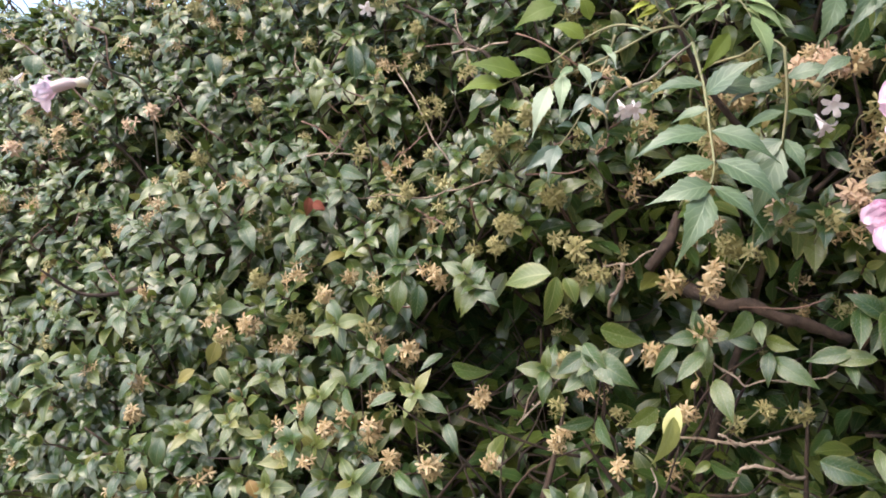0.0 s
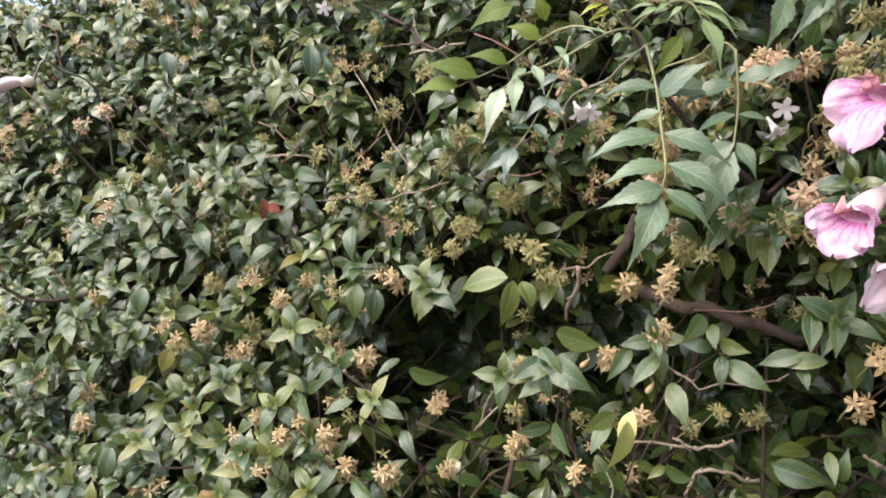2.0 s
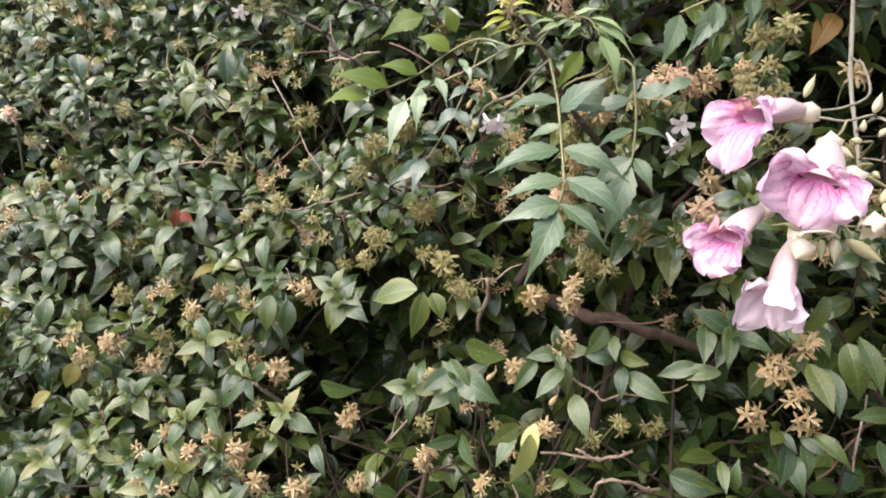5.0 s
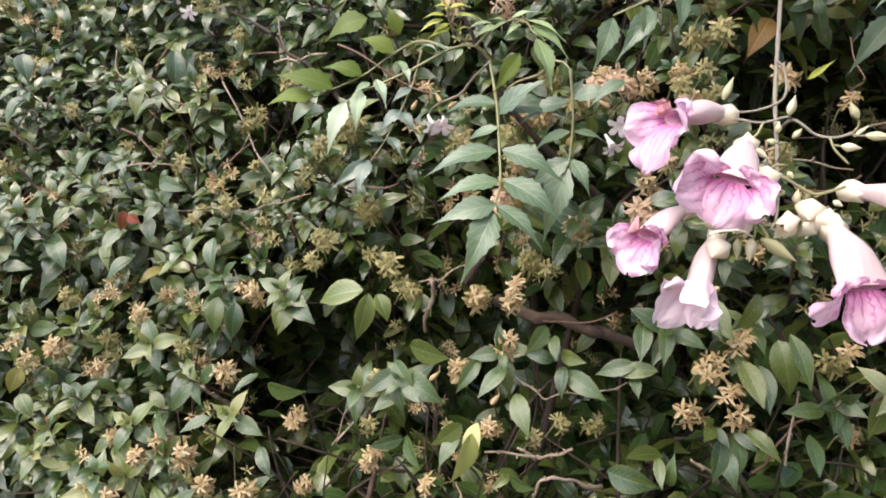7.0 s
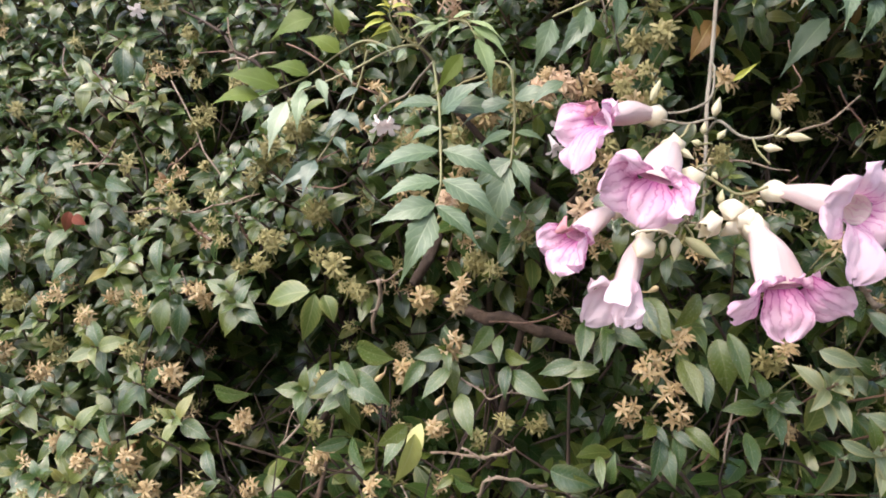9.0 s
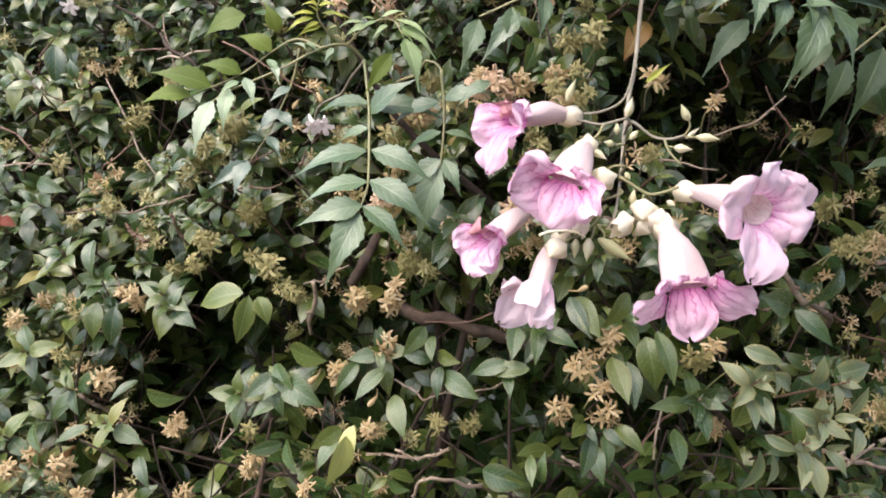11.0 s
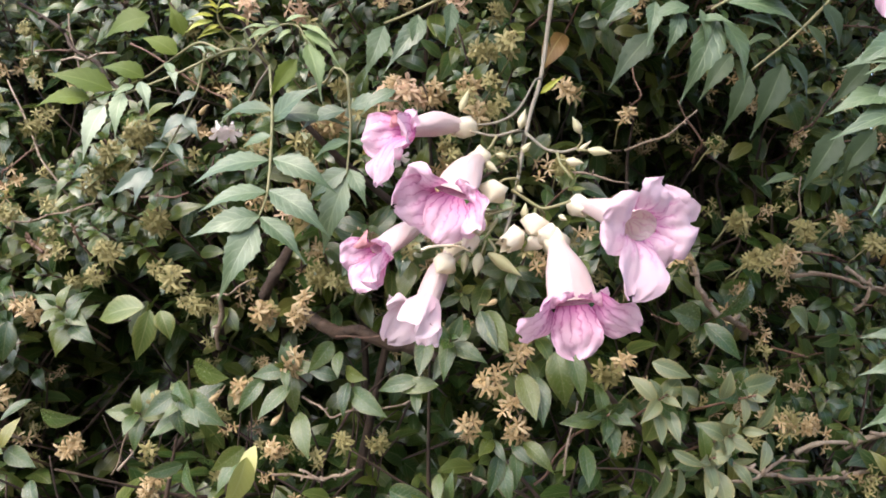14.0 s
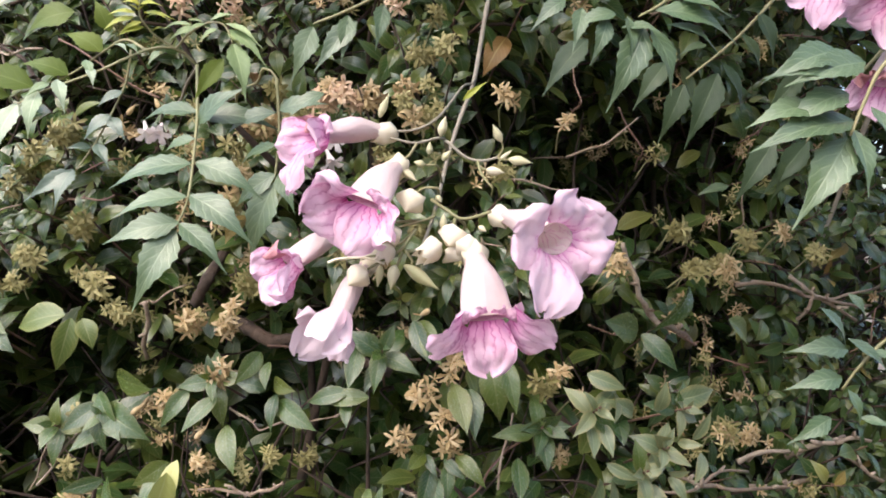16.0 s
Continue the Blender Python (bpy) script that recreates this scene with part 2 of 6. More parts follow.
CREAM_THROAT = petal_material("cream_throat", (0.86, 0.72, 0.74), (0.88, 0.82, 0.72), (0.6, 0.2, 0.42), 1.4, 11.0)
PALE_PETAL = petal_material("pale_petal", (0.74, 0.60, 0.66), (0.74, 0.54, 0.62), (0.75, 0.5, 0.62), 0.6, 4.0)
WILTED = plain_material("wilted_petal", [(0.0, (0.6, 0.28, 0.34)), (1.0, (0.5, 0.25, 0.25))], 0.7, 400.0, (0.3, 0.12, 0.12), 0.0008, 0.2)
# kept dark, so that the added wall dims the sheen on the leaves
PLASTER = plain_material("unseen_wall_plaster", [(0.0, (0.14, 0.125, 0.105)), (1.0, (0.14, 0.125, 0.105))], 0.9, 40.0, (0.10, 0.09, 0.075), 0.002)
EARTH = plain_material("dry_earth", [(0.0, (0.14, 0.11, 0.08)), (1.0, (0.14, 0.11, 0.08))], 0.95, 30.0, (0.07, 0.055, 0.04), 0.01)


# ---- building helpers ----
def rnd(a, b):
    return random.uniform(a, b)


def thing(name, at, label, category, group="", kind=""):
    ob = new(name)
    ob.location = at
    ob.empty_display_size = 0.05
    return tagged(ob, label, category, group, kind)


def part(name, mesh, mat, parent, label="", m=None, kind=""):
    """Links a mesh (or a bmesh) as one object under a thing or a part; m: its pose in the world."""
    if isinstance(mesh, bmesh.types.BMesh):
        bm, mesh = mesh, bpy.data.meshes.new(name)
        bm.to_mesh(mesh)
        bm.free()
        for poly in mesh.polygons:
            poly.use_smooth = True
    if mat and not mesh.materials:
        mesh.materials.append(mat)
    ob = new(name, mesh)
    ob.parent = parent
    ob.matrix_basis = (Matrix.Translation(-parent.location) if parent.type == "EMPTY" else Matrix()) @ (m or Matrix())
    return tagged(ob, label, "", "", kind)


def smooth_line(points, steps=5):
    """A Catmull-Rom line through the points."""
    p = [Vector(q) for q in points]
    if len(p) < 3:
        return [p[0].lerp(p[-1], k / steps) for k in range(steps + 1)]
    p = [2 * p[0] - p[1], *p, 2 * p[-1] - p[-2]]
    out = []
    for a, b, c, d in zip(p, p[1:], p[2:], p[3:]):
        for k in range(steps):
            s = k / steps
            out.append(0.5 * (2 * b + (c - a) * s + (2 * a - 5 * b + 4 * c - d) * s * s + (3 * b - a - 3 * c + d) * s ** 3))
    return out + [p[-2]]


def rod(points, r0, r1, sides=6, steps=5, knots=0.0, bm=None, rough=0.0):
    """A tapered stem along a line, with slightly swollen knots and closed ends."""
    bm = bm or bmesh.new()
    line = smooth_line(points, steps)
    rings = []
    side = None
    for k, q in enumerate(line):
        ahead = (line[min(k + 1, len(line) - 1)] - line[max(k - 1, 0)]).normalized()
        if side is None:
            side = ahead.orthogonal().normalized()
        side = (side - ahead * side.dot(ahead)).normalized()
        other = ahead.cross(side)
        s = k / (len(line) - 1)
        r = (r0 + (r1 - r0) * s) * (1 + knots * (1 if k % 4 == 0 else 0) + 0.06 * math.sin(k * 2.7))
        rings.append([bm.verts.new(q + r * (1 + rough * noise.noise((q.x * 90 + 3 * math.cos(a), q.z * 90 + 3 * math.sin(a), q.y * 90))) * (math.cos(a) * side + math.sin(a) * other)) for a in (6.2832 * j / sides for j in range(sides))])
    for a, b in zip(rings, rings[1:]):
        for j in range(sides):
            bm.faces.new((a[j], a[(j + 1) % sides], b[(j + 1) % sides], b[j]))
    bm.faces.new(rings[0][::-1])
    bm.faces.new(rings[-1])
    return bm


def leaf_shape(stations, widths, ratio, fold, droop, twist=0.0, teeth=0.0, wave=0.0, fine=True):
    """A leaf from (0,0,0) along +y, 1 long, its halves arched on both sides of the midrib: vertices, faces and their UVs."""
    v, uv, f = [], [], []
    n, columns = len(stations), (-1, -0.5, 0, 0.5, 1) if fine else (-1, 0, 1)
    for k, (s, w) in enumerate(zip(stations, widths)):
        h = w * ratio * 0.5 * (1 + (teeth if k % 2 else -teeth))
        z = -droop * s * s + 0.06 * math.sin(s * 3.1)
        a = twist * s
        for u in columns:
            e = abs(u)
            x, lift = u * h, (1.5 * e - 0.85 * e * e) * fold * h + wave * u * math.sin(s * 11 + u)
            v.append((x * math.cos(a) - lift * math.sin(a), s - 0.25 * droop * s * s, z + lift * math.cos(a) + x * math.sin(a)))
            uv.append((0.5 + 0.5 * u, s))
    c = len(columns)
    for k in range(n - 1):
        for j in range(c - 1):
            a = c * k + j
            f.append((a, a + 1, a + c + 1, a + c))
    return np.array(v), f, uv


def shape_mesh(name, shape, mats):
    v, f, uv = shape
    me = bpy.data.meshes.new(name)
    me.from_pydata([tuple(p) for p in v], [], f)
    layer = me.uv_layers.new(name="UVMap")
    for loop in me.loops:
        layer.data[loop.index].uv = uv[loop.vertex_index]
    for poly in me.polygons:
        poly.use_smooth = True
    for m in mats:
        me.materials.append(m)
    return me


def joined_mesh(name, shapes, places, mats):
    """One mesh of many leaves. places: rows of shape number, origin, side, ahead, normal (each scaled), material number."""
    verts, loops, totals, uvs, mi = [], [], [], [], []
    count = 0
    for k, (v, f, uv) in enumerate(shapes):
        rows = [p for p in places if p[0] == k]
        if not rows:
            continue
        o = np.array([p[1] for p in rows])
        fr = np.array([[p[2], p[3], p[4]] for p in rows])
        verts.append((o[:, None, :] + np.einsum("vk,nkj->nvj", v, fr)).reshape(-1, 3))
        flat = np.concatenate([np.array(q) for q in f])
        loops.append((flat[None, :] + (count + len(v) * np.arange(len(rows)))[:, None]).ravel())
        totals.append(np.tile([len(q) for q in f], len(rows)))
        uvs.append(np.tile(np.array(uv)[flat], (len(rows), 1)))
        mi.append(np.repeat([p[5] for p in rows], len(f)))
        count += len(v) * len(rows)
    verts, loops, totals, uvs, mi = (np.concatenate(a) for a in (verts, loops, totals, uvs, mi))
    me = bpy.data.meshes.new(name)
    me.vertices.add(len(verts))
    me.vertices.foreach_set("co", verts.astype(np.float32).ravel())
    me.loops.add(len(loops))
    me.loops.foreach_set("vertex_index", loops.astype(np.int32))
    me.polygons.add(len(totals))
    me.polygons.foreach_set("loop_start", np.concatenate([[0], np.cumsum(totals)[:-1]]).astype(np.int32))
    me.polygons.foreach_set("loop_total", totals.astype(np.int32))
    for m in mats:
        me.materials.append(m)
    me.update(calc_edges=True)
    layer = me.uv_layers.new(name="UVMap")
    layer.data.foreach_set("uv", uvs.astype(np.float32).ravel())
    me.polygons.foreach_set("material_index", mi.astype(np.int32))
    me.polygons.foreach_set("use_smooth", np.ones(len(totals), bool))
    me.validate()
    return me


def frame_of(ahead, normal):
    d = Vector(ahead).normalized()
    n = Vector(normal)
    n = n - d * n.dot(d)
    n = n.normalized() if n.length > 1e-6 else d.orthogonal().normalized()
    return d.cross(n), d, n


def placed(at, ahead, normal, length, width=1.0):
    x, y, z = frame_of(ahead, normal)
    m = Matrix((x * length * width, y * length, z * length)).transposed().to_4x4()
    m.translation = at
    return m


OVATE = ((0, 0.07, 0.18, 0.34, 0.50, 0.68, 0.83, 0.93, 1), (0.04, 0.42, 0.78, 0.98, 0.97, 0.72, 0.36, 0.13, 0.01))
COARSE = ((0, 0.16, 0.4, 0.66, 0.87, 1), (0.05, 0.68, 1.0, 0.84, 0.4, 0.01))
LEAVES = [leaf_shape(*OVATE, ratio, fold, droop, twist) for ratio, fold, droop, twist in
          ((0.46, 0.30, 0.16, 0.1), (0.42, 0.24, 0.26, -0.15), (0.50, 0.36, 0.12, 0.05), (0.44, 0.22, 0.2, 0.2), (0.47, 0.26, -0.1, -0.1), (0.41, 0.48, 0.32, 0.1), (0.38, 0.34, 0.08, -0.1), (0.52, 0.28, 0.4, 0.1))]
FAR_LEAVES = [leaf_shape(*COARSE, ratio, fold, droop, fine=False) for ratio, fold, droop in ((0.48, 0.35, 0.15), (0.5, 0.2, 0.3), (0.44, 0.4, 0.0))]


# ---- the lie of the hedge ----
def crest(x):
    """The hedge's height; it sinks towards its far end."""
    k = min(1.0, max(0.0, (-0.2 - x) / 0.35))
    return 1.76 - 0.06 * k * k * (3 - 2 * k)


def front(x, z):
    """The hedge's face: its y at x and z. It falls away to one side and leans back as it rises."""
    c = min(max(x, -0.30), 0.62)
    h = min(max(z - 1.35, -0.45), 0.35)
    y = 0.6238 - 0.5465 * c - 0.289 * c * c + 1.2883 * c ** 3 + (0.289 - 0.2745 * c) * h
    y += -0.35 * (x - c) if x < c else 0.05 * (x - c)
    over = z - (crest(x) - 0.08)
    return y + (1.2 * over * over / 0.08 if over > 0 else 0)



def face(x, z):
    """The face with its bumps and hollows."""
    return front(x, z) + 0.032 * noise.noise((x * 9, z * 9, 3.1)) + (0.034 + 0.016 * min(1.0, max(0.0, 2 - 8 * (x + 0.05)))) * noise.noise((x * 5, z * 17, 9.4)) + 0.014 * noise.noise((x * 23, z * 23, 7.7)) + hollow(x, z)


# hollows in the foliage: x, z, radius, depth
GAPS_FAR = (
    (-0.349, 1.470, 0.045, 0.050), (-0.228, 1.315, 0.030, 0.050), (-0.097, 1.484, 0.040, 0.040), (-0.037, 1.286, 0.030, 0.060), (-0.020, 1.240, 0.030, 0.060), (-0.002, 1.515, 0.050, 0.050),
    (0.002, 1.231, 0.030, 0.040), (0.014, 1.263, 0.030, 0.070), (0.016, 1.236, 0.070, 0.100), (0.020, 1.190, 0.035, 0.070), (0.046, 1.287, 0.035, 0.100), (0.052, 1.287, 0.040, 0.080),
    (0.060, 1.205, 0.040, 0.080), (0.074, 1.226, 0.035, 0.080), (0.090, 1.255, 0.040, 0.080), (0.097, 1.312, 0.040, 0.070),
)
GAPS_UNDER_FLOWERS = (
    (0.108, 1.523, 0.050, 0.050), (0.118, 1.301, 0.030, 0.040), (0.125, 1.380, 0.050, 0.040), (0.131, 1.271, 0.030, 0.060), (0.140, 1.235, 0.045, 0.100), (0.159, 1.426, 0.040, 0.030),
    (0.160, 1.262, 0.030, 0.070), (0.170, 1.200, 0.040, 0.090), (0.180, 1.337, 0.040, 0.050), (0.189, 1.308, 0.035, 0.060), (0.194, 1.217, 0.030, 0.050), (0.219, 1.254, 0.030, 0.060),
    (0.223, 1.272, 0.030, 0.060), (0.226, 1.292, 0.050, 0.060), (0.228, 1.218, 0.040, 0.100), (0.236, 1.221, 0.040, 0.050), (0.255, 1.205, 0.035, 0.100), (0.272, 1.239, 0.075, 0.220),
    (0.276, 1.207, 0.060, 0.100), (0.278, 1.341, 0.040, 0.050), (0.287, 1.237, 0.035, 0.090),
)
GAPS_NEAR = (
    (0.291, 1.524, 0.060, 0.030), (0.300, 1.212, 0.050, 0.140), (0.309, 1.219, 0.030, 0.050), (0.318, 1.312, 0.025, 0.050), (0.335, 1.200, 0.035, 0.080), (0.340, 1.227, 0.030, 0.070),
    (0.391, 1.280, 0.030, 0.050), (0.400, 1.240, 0.035, 0.080), (0.405, 1.520, 0.050, 0.030), (0.440, 1.225, 0.045, 0.090), (0.450, 1.341, 0.040, 0.050), (0.457, 1.436, 0.040, 0.040),
    (0.468, 1.260, 0.050, 0.030), (0.490, 1.310, 0.035, 0.060), (0.510, 1.240, 0.040, 0.070), (0.511, 1.481, 0.080, 0.070), (0.512, 1.506, 0.040, 0.050), (0.538, 1.343, 0.040, 0.050),
    (0.571, 1.234, 0.030, 0.050), (0.573, 1.439, 0.050, 0.050), (0.575, 1.473, 0.070, 0.100), (0.626, 1.329, 0.050, 0.050), (0.633, 1.278, 0.035, 0.050),
)
HOLLOWS = GAPS_FAR + GAPS_UNDER_FLOWERS + GAPS_NEAR


def hollow(x, z):
    return sum(d * math.exp(-((x - a) ** 2 + (z - b) ** 2) / (r * r)) for a, b, r, d in HOLLOWS)


def outward(x, z):
    e = 0.02
    return Vector(((front(x + e, z) - front(x - e, z)) / (2 * e), -1, (front(x, z + e) - front(x, z - e)) / (2 * e))).normalized()


# ---- ground ----
bm = bmesh.new()
N = 40
grid = [[bm.verts.new((300 * (i / N * 2 - 1) ** 3, 300 * (j / N * 2 - 1) ** 3, 0.012 * noise.noise((i * 1.7, j * 1.7, 0)))) for j in range(N + 1)] for i in range(N + 1)]
for i in range(N):
    for j in range(N):
        bm.faces.new((grid[i][j], grid[i + 1][j], grid[i + 1][j + 1], grid[i][j + 1]))
me = bpy.data.meshes.new("ground")
bm.to_mesh(me)
bm.free()
me.materials.append(EARTH)
tagged(new("ground", me), "bare brown earth under the hedge", "ground", kind="structure")

# ---- an unseen wall, added behind the camera to darken what the leaves reflect ----
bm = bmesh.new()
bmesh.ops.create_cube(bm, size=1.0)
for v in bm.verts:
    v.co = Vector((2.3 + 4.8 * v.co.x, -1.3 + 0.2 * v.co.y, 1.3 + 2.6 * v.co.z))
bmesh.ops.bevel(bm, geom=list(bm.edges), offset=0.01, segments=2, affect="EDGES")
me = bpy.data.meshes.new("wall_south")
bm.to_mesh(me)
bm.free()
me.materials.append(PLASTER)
tagged(new("wall_south", me), "plain unseen wall, added to darken the leaves' reflections", "wall", kind="structure")

# ---- the shrubs of the hedge ----
SPANS = ((-1.15, -0.08), (-0.08, 0.36), (0.36, 1.25))
shrubs = []
for a, b in SPANS:
    c = (a + b) / 2
    shrubs.append(thing("hedge_shrub", (c, front(c, 1.3) + 0.25, 0), "dense glossy dark green hedge shrub with dry tan sepals", "shrub", "shrubs of the hedge"))


def shrub_at(x):
    return 0 if x < SPANS[0][1] else (1 if x < SPANS[1][1] else 2)


leaf_rows = ([], [], [])     # joined, by shrub
loose_rows = ([], [], [])    # leaves that can be picked apart singly
shoot_lines = ([], [], [])


# stretches of fresh growth: x, z, radius
FRESH = ((-0.220, 1.227, 0.060), (-0.073, 1.290, 0.060), (-0.120, 1.164, 0.080), (-0.308, 1.615, 0.100), (-0.490, 1.634, 0.100), (0.325, 1.307, 0.040))


def tint(x, z, tip):
    """Which sort of leaf grows here: mature, young or turning."""
    g = noise.noise((x * 6 + 11, z * 6, 1.3)) + 0.35 * noise.noise((x * 19, z * 19, 5.0)) - 0.1
    g += sum(0.75 * math.exp(-((x - a) ** 2 + (z - b) ** 2) / (r * r)) for a, b, r in FRESH)
    r = random.random()
    if r < 0.012:
        return 2
    return 1 if r < 0.09 + 0.45 * max(0.0, g) + (0.2 if tip else 0.0) else 0


def grow(tip, axis, nodes, size, coarse=False, loose=False):
    """One shoot with leaves in crossed pairs; tip: its end, axis: the way it grows."""
    x, y, z = tip
    s = shrub_at(x)
    shapes = len(FAR_LEAVES) if coarse else len(LEAVES)
    p = axis.orthogonal().normalized()
    p.rotate(Matrix.Rotation(rnd(0, 6.28), 3, axis))
    young = random.random() < 0.3
    at, step = Vector(tip), 0.004 * size
    line = [at.copy()]
    bend = Vector((rnd(-0.3, 0.3), rnd(-0.1, 0.3), rnd(-0.5, 0.0)))
    for k in range(nodes):
        q = p if k % 2 else axis.cross(p)
        grown = min(1.0, 0.42 + 0.17 * k)
        theta = radians(min(82, 40 + 13 * k) + rnd(-12, 12))
        kind = tint(x, z, k < 3 and young)
        for sign in (1, -1):
            if k > 3 and random.random() < 0.12:
                continue
            d = math.cos(theta) * axis + math.sin(theta) * sign * q
            d = d + Vector((rnd(-0.2, 0.2), rnd(-0.2, 0.2), rnd(-0.35, 0.1)))
            n = math.sin(theta) * axis - math.cos(theta) * sign * q
            if x < 0.08:
                d = d + Vector((rnd(-0.25, 0.1), rnd(-0.25, 0.05), rnd(-0.2, 0.1)))
                n = 0.32 * n + Vector((rnd(-0.45, 0.1), rnd(-0.95, -0.5), rnd(0.4, 1.05)))
            else:
                n = n + Vector((rnd(-0.45, 0.15), rnd(-0.7, -0.05), rnd(-0.3, 0.65)))
            length = size * grown * (rnd(0.021, 0.038) if x < 0.08 else rnd(0.018, 0.034)) * (0.85 if kind == 1 and k < 2 else 1.0)
            row = (random.randrange(shapes), at + 0.002 * d, d, n, length, kind, coarse)
            (loose_rows if loose and k < 4 else leaf_rows)[s].append(row)
        at = at - axis * step
        axis = (axis - 0.10 * bend).normalized()
        line.append(at.copy())
        step = size * (rnd(0.004, 0.007) if k < 2 else rnd(0.011, 0.021))
    shoot_lines[s].append(line)


x = -0.80
while x < 0.98:
    cell = 0.029 if x < 0.1 else 0.030
    z = 0.98
    while z < crest(x) + 0.02:
        px, pz = x + rnd(-0.5, 0.5) * cell, z + rnd(-0.5, 0.5) * cell
        out = outward(px, pz)
        py = face(px, pz) + rnd(-0.012, 0.03)
        axis = (out + Vector((rnd(-0.55, 0.55), rnd(-0.2, 0.3), rnd(-0.15, 0.75)))).normalized()
        if random.random() > 2.2 * hollow(px, pz) / 0.1:
            grow((px, py, pz), axis, random.randint(4, 8), rnd(0.8, 1.2), loose=random.random() < 0.34 and -0.25 < px < 0.62 and 1.12 < pz < 1.55)
        z += cell
    x += cell
# the rest of the face, its top and its back, seen only from outside
for k in range(2600):
    px = rnd(-1.15, 1.25)
    pz = rnd(0.04, crest(px))
    if -0.78 < px < 0.96 and pz > 1.0:
        continue
    axis = (outward(px, pz) + Vector((rnd(-0.6, 0.6), rnd(-0.2, 0.2), rnd(-0.1, 0.7)))).normalized()
    grow((px, face(px, pz) + rnd(-0.01, 0.05), pz), axis, 5, rnd(1.0, 1.35), True)
for k in range(1500):
    px, d = rnd(-1.15, 1.25), rnd(0.03, 0.5)
    axis = Vector((rnd(-0.6, 0.6), rnd(-0.6, 0.4), 1)).normalized()
    grow((px, front(px, crest(px) - 0.1) + d, crest(px) - 0.03 + 0.03 * noise.noise((px * 8, d * 8, 0))), axis, 6, rnd(0.8, 1.1), True)
for k in range(3000):
    px = rnd(-1.15, 1.25)
    pz = rnd(0.1, crest(px) - 0.03)
    axis = Vector((rnd(-0.6, 0.6), 1, rnd(-0.1, 0.7))).normalized()
    grow((px, front(px, 1.35) + 0.55 + rnd(-0.03, 0.05), pz), axis, 6, rnd(1.1, 1.4), True)
# leaves deep inside
for k in range(34000):
    px = rnd(-0.95, 1.1)
    pz = rnd(0.85, crest(px) - 0.05)
    deep = 0.07 + 0.42 * random.random() ** 1.1
    if deep < 0.2 and random.random() < 7 * hollow(px, pz):
        continue
    at = Vector((px, front(px, pz) + max(deep, hollow(px, pz) + 0.03), pz))
    d = Vector((rnd(-1, 1), rnd(-1, 0.3), rnd(-0.9, 0.6))).normalized()
    leaf_rows[shrub_at(px)].append((random.randrange(3), at, d, Vector((rnd(-0.5, 0.5), rnd(-0.8, 0.2), 1)), rnd(0.026, 0.042), random.choice((0,) * 24 + (1,) * 8) if deep < 0.16 else random.choice((0, 0, 0, 0, 1)), True))

for k in range(15500):
    px = rnd(-0.45, 1.15)
    pz = rnd(0.85, crest(px) - 0.02)
    at = Vector((px, front(px, min(pz, crest(px) - 0.1)) + rnd(0.3, 0.52), pz))
    d = Vector((rnd(-1, 1), rnd(-1, 0.3), rnd(-0.9, 0.6))).normalized()
    leaf_rows[shrub_at(px)].append((random.randrange(3), at, d, Vector((rnd(-0.5, 0.5), -1, rnd(-0.2, 0.6))), rnd(0.04, 0.06), 0, True))

SORTS = (MATURE, YOUNG, TURNED, PALE_LEAF, WITHERED, SILVERY)
LOOSE = [[shape_mesh("leaf", s, [m]) for m in SORTS] for s in LEAVES]
for s, shrub in enumerate(shrubs):
    random.shuffle(loose_rows[s])
    keep, rest = loose_rows[s][:240], loose_rows[s][240:]
    for rows, shapes, name, far in ((leaf_rows[s] + rest, LEAVES, "foliage", False), (leaf_rows[s], FAR_LEAVES, "inner_foliage", True)):
        places = []
        for sh, at, d, n, length, kind, coarse in rows:
            if coarse == far:
                a, b, c = frame_of(d, n)
                places.append((sh, at, a * length, b * length, c * length, kind))
        if places:
            part(name, joined_mesh(name, shapes, places, SORTS), None, shrub, kind="stuff")
    for sh, at, d, n, length, kind, coarse in keep:
        part("leaf", LOOSE[sh][kind], None, shrub, m=placed(at, d, n, length))
    bm = bmesh.new()
    for line in shoot_lines[s]:
        rod([line[0], line[len(line) // 2], line[-1]], 0.0006, 0.0011, 3, 2, bm=bm)
    part("fine_shoot", bm, RED_TWIG, shrub, kind="stuff")
    bm = bmesh.new()
    a, b = SPANS[s]
    for k in range(1100):
        p0 = Vector((rnd(max(a, -0.85), min(b, 1.0)), 0, rnd(0.95, 1.72)))
        p0.y = face(p0.x, p0.z) + rnd(0.05, 0.3)
        p1 = p0 + Vector((rnd(-0.09, 0.09), rnd(-0.05, 0.03), rnd(-0.03, 0.12)))
        rod([p0, p0.lerp(p1, 0.5) + Vector((rnd(-0.012, 0.012), rnd(-0.01, 0.01), rnd(-0.012, 0.012))), p1], rnd(0.0009, 0.0024), 0.0007, 4, 3, bm=bm)
    part("inner_twig", bm, BARK, shrub, kind="stuff")

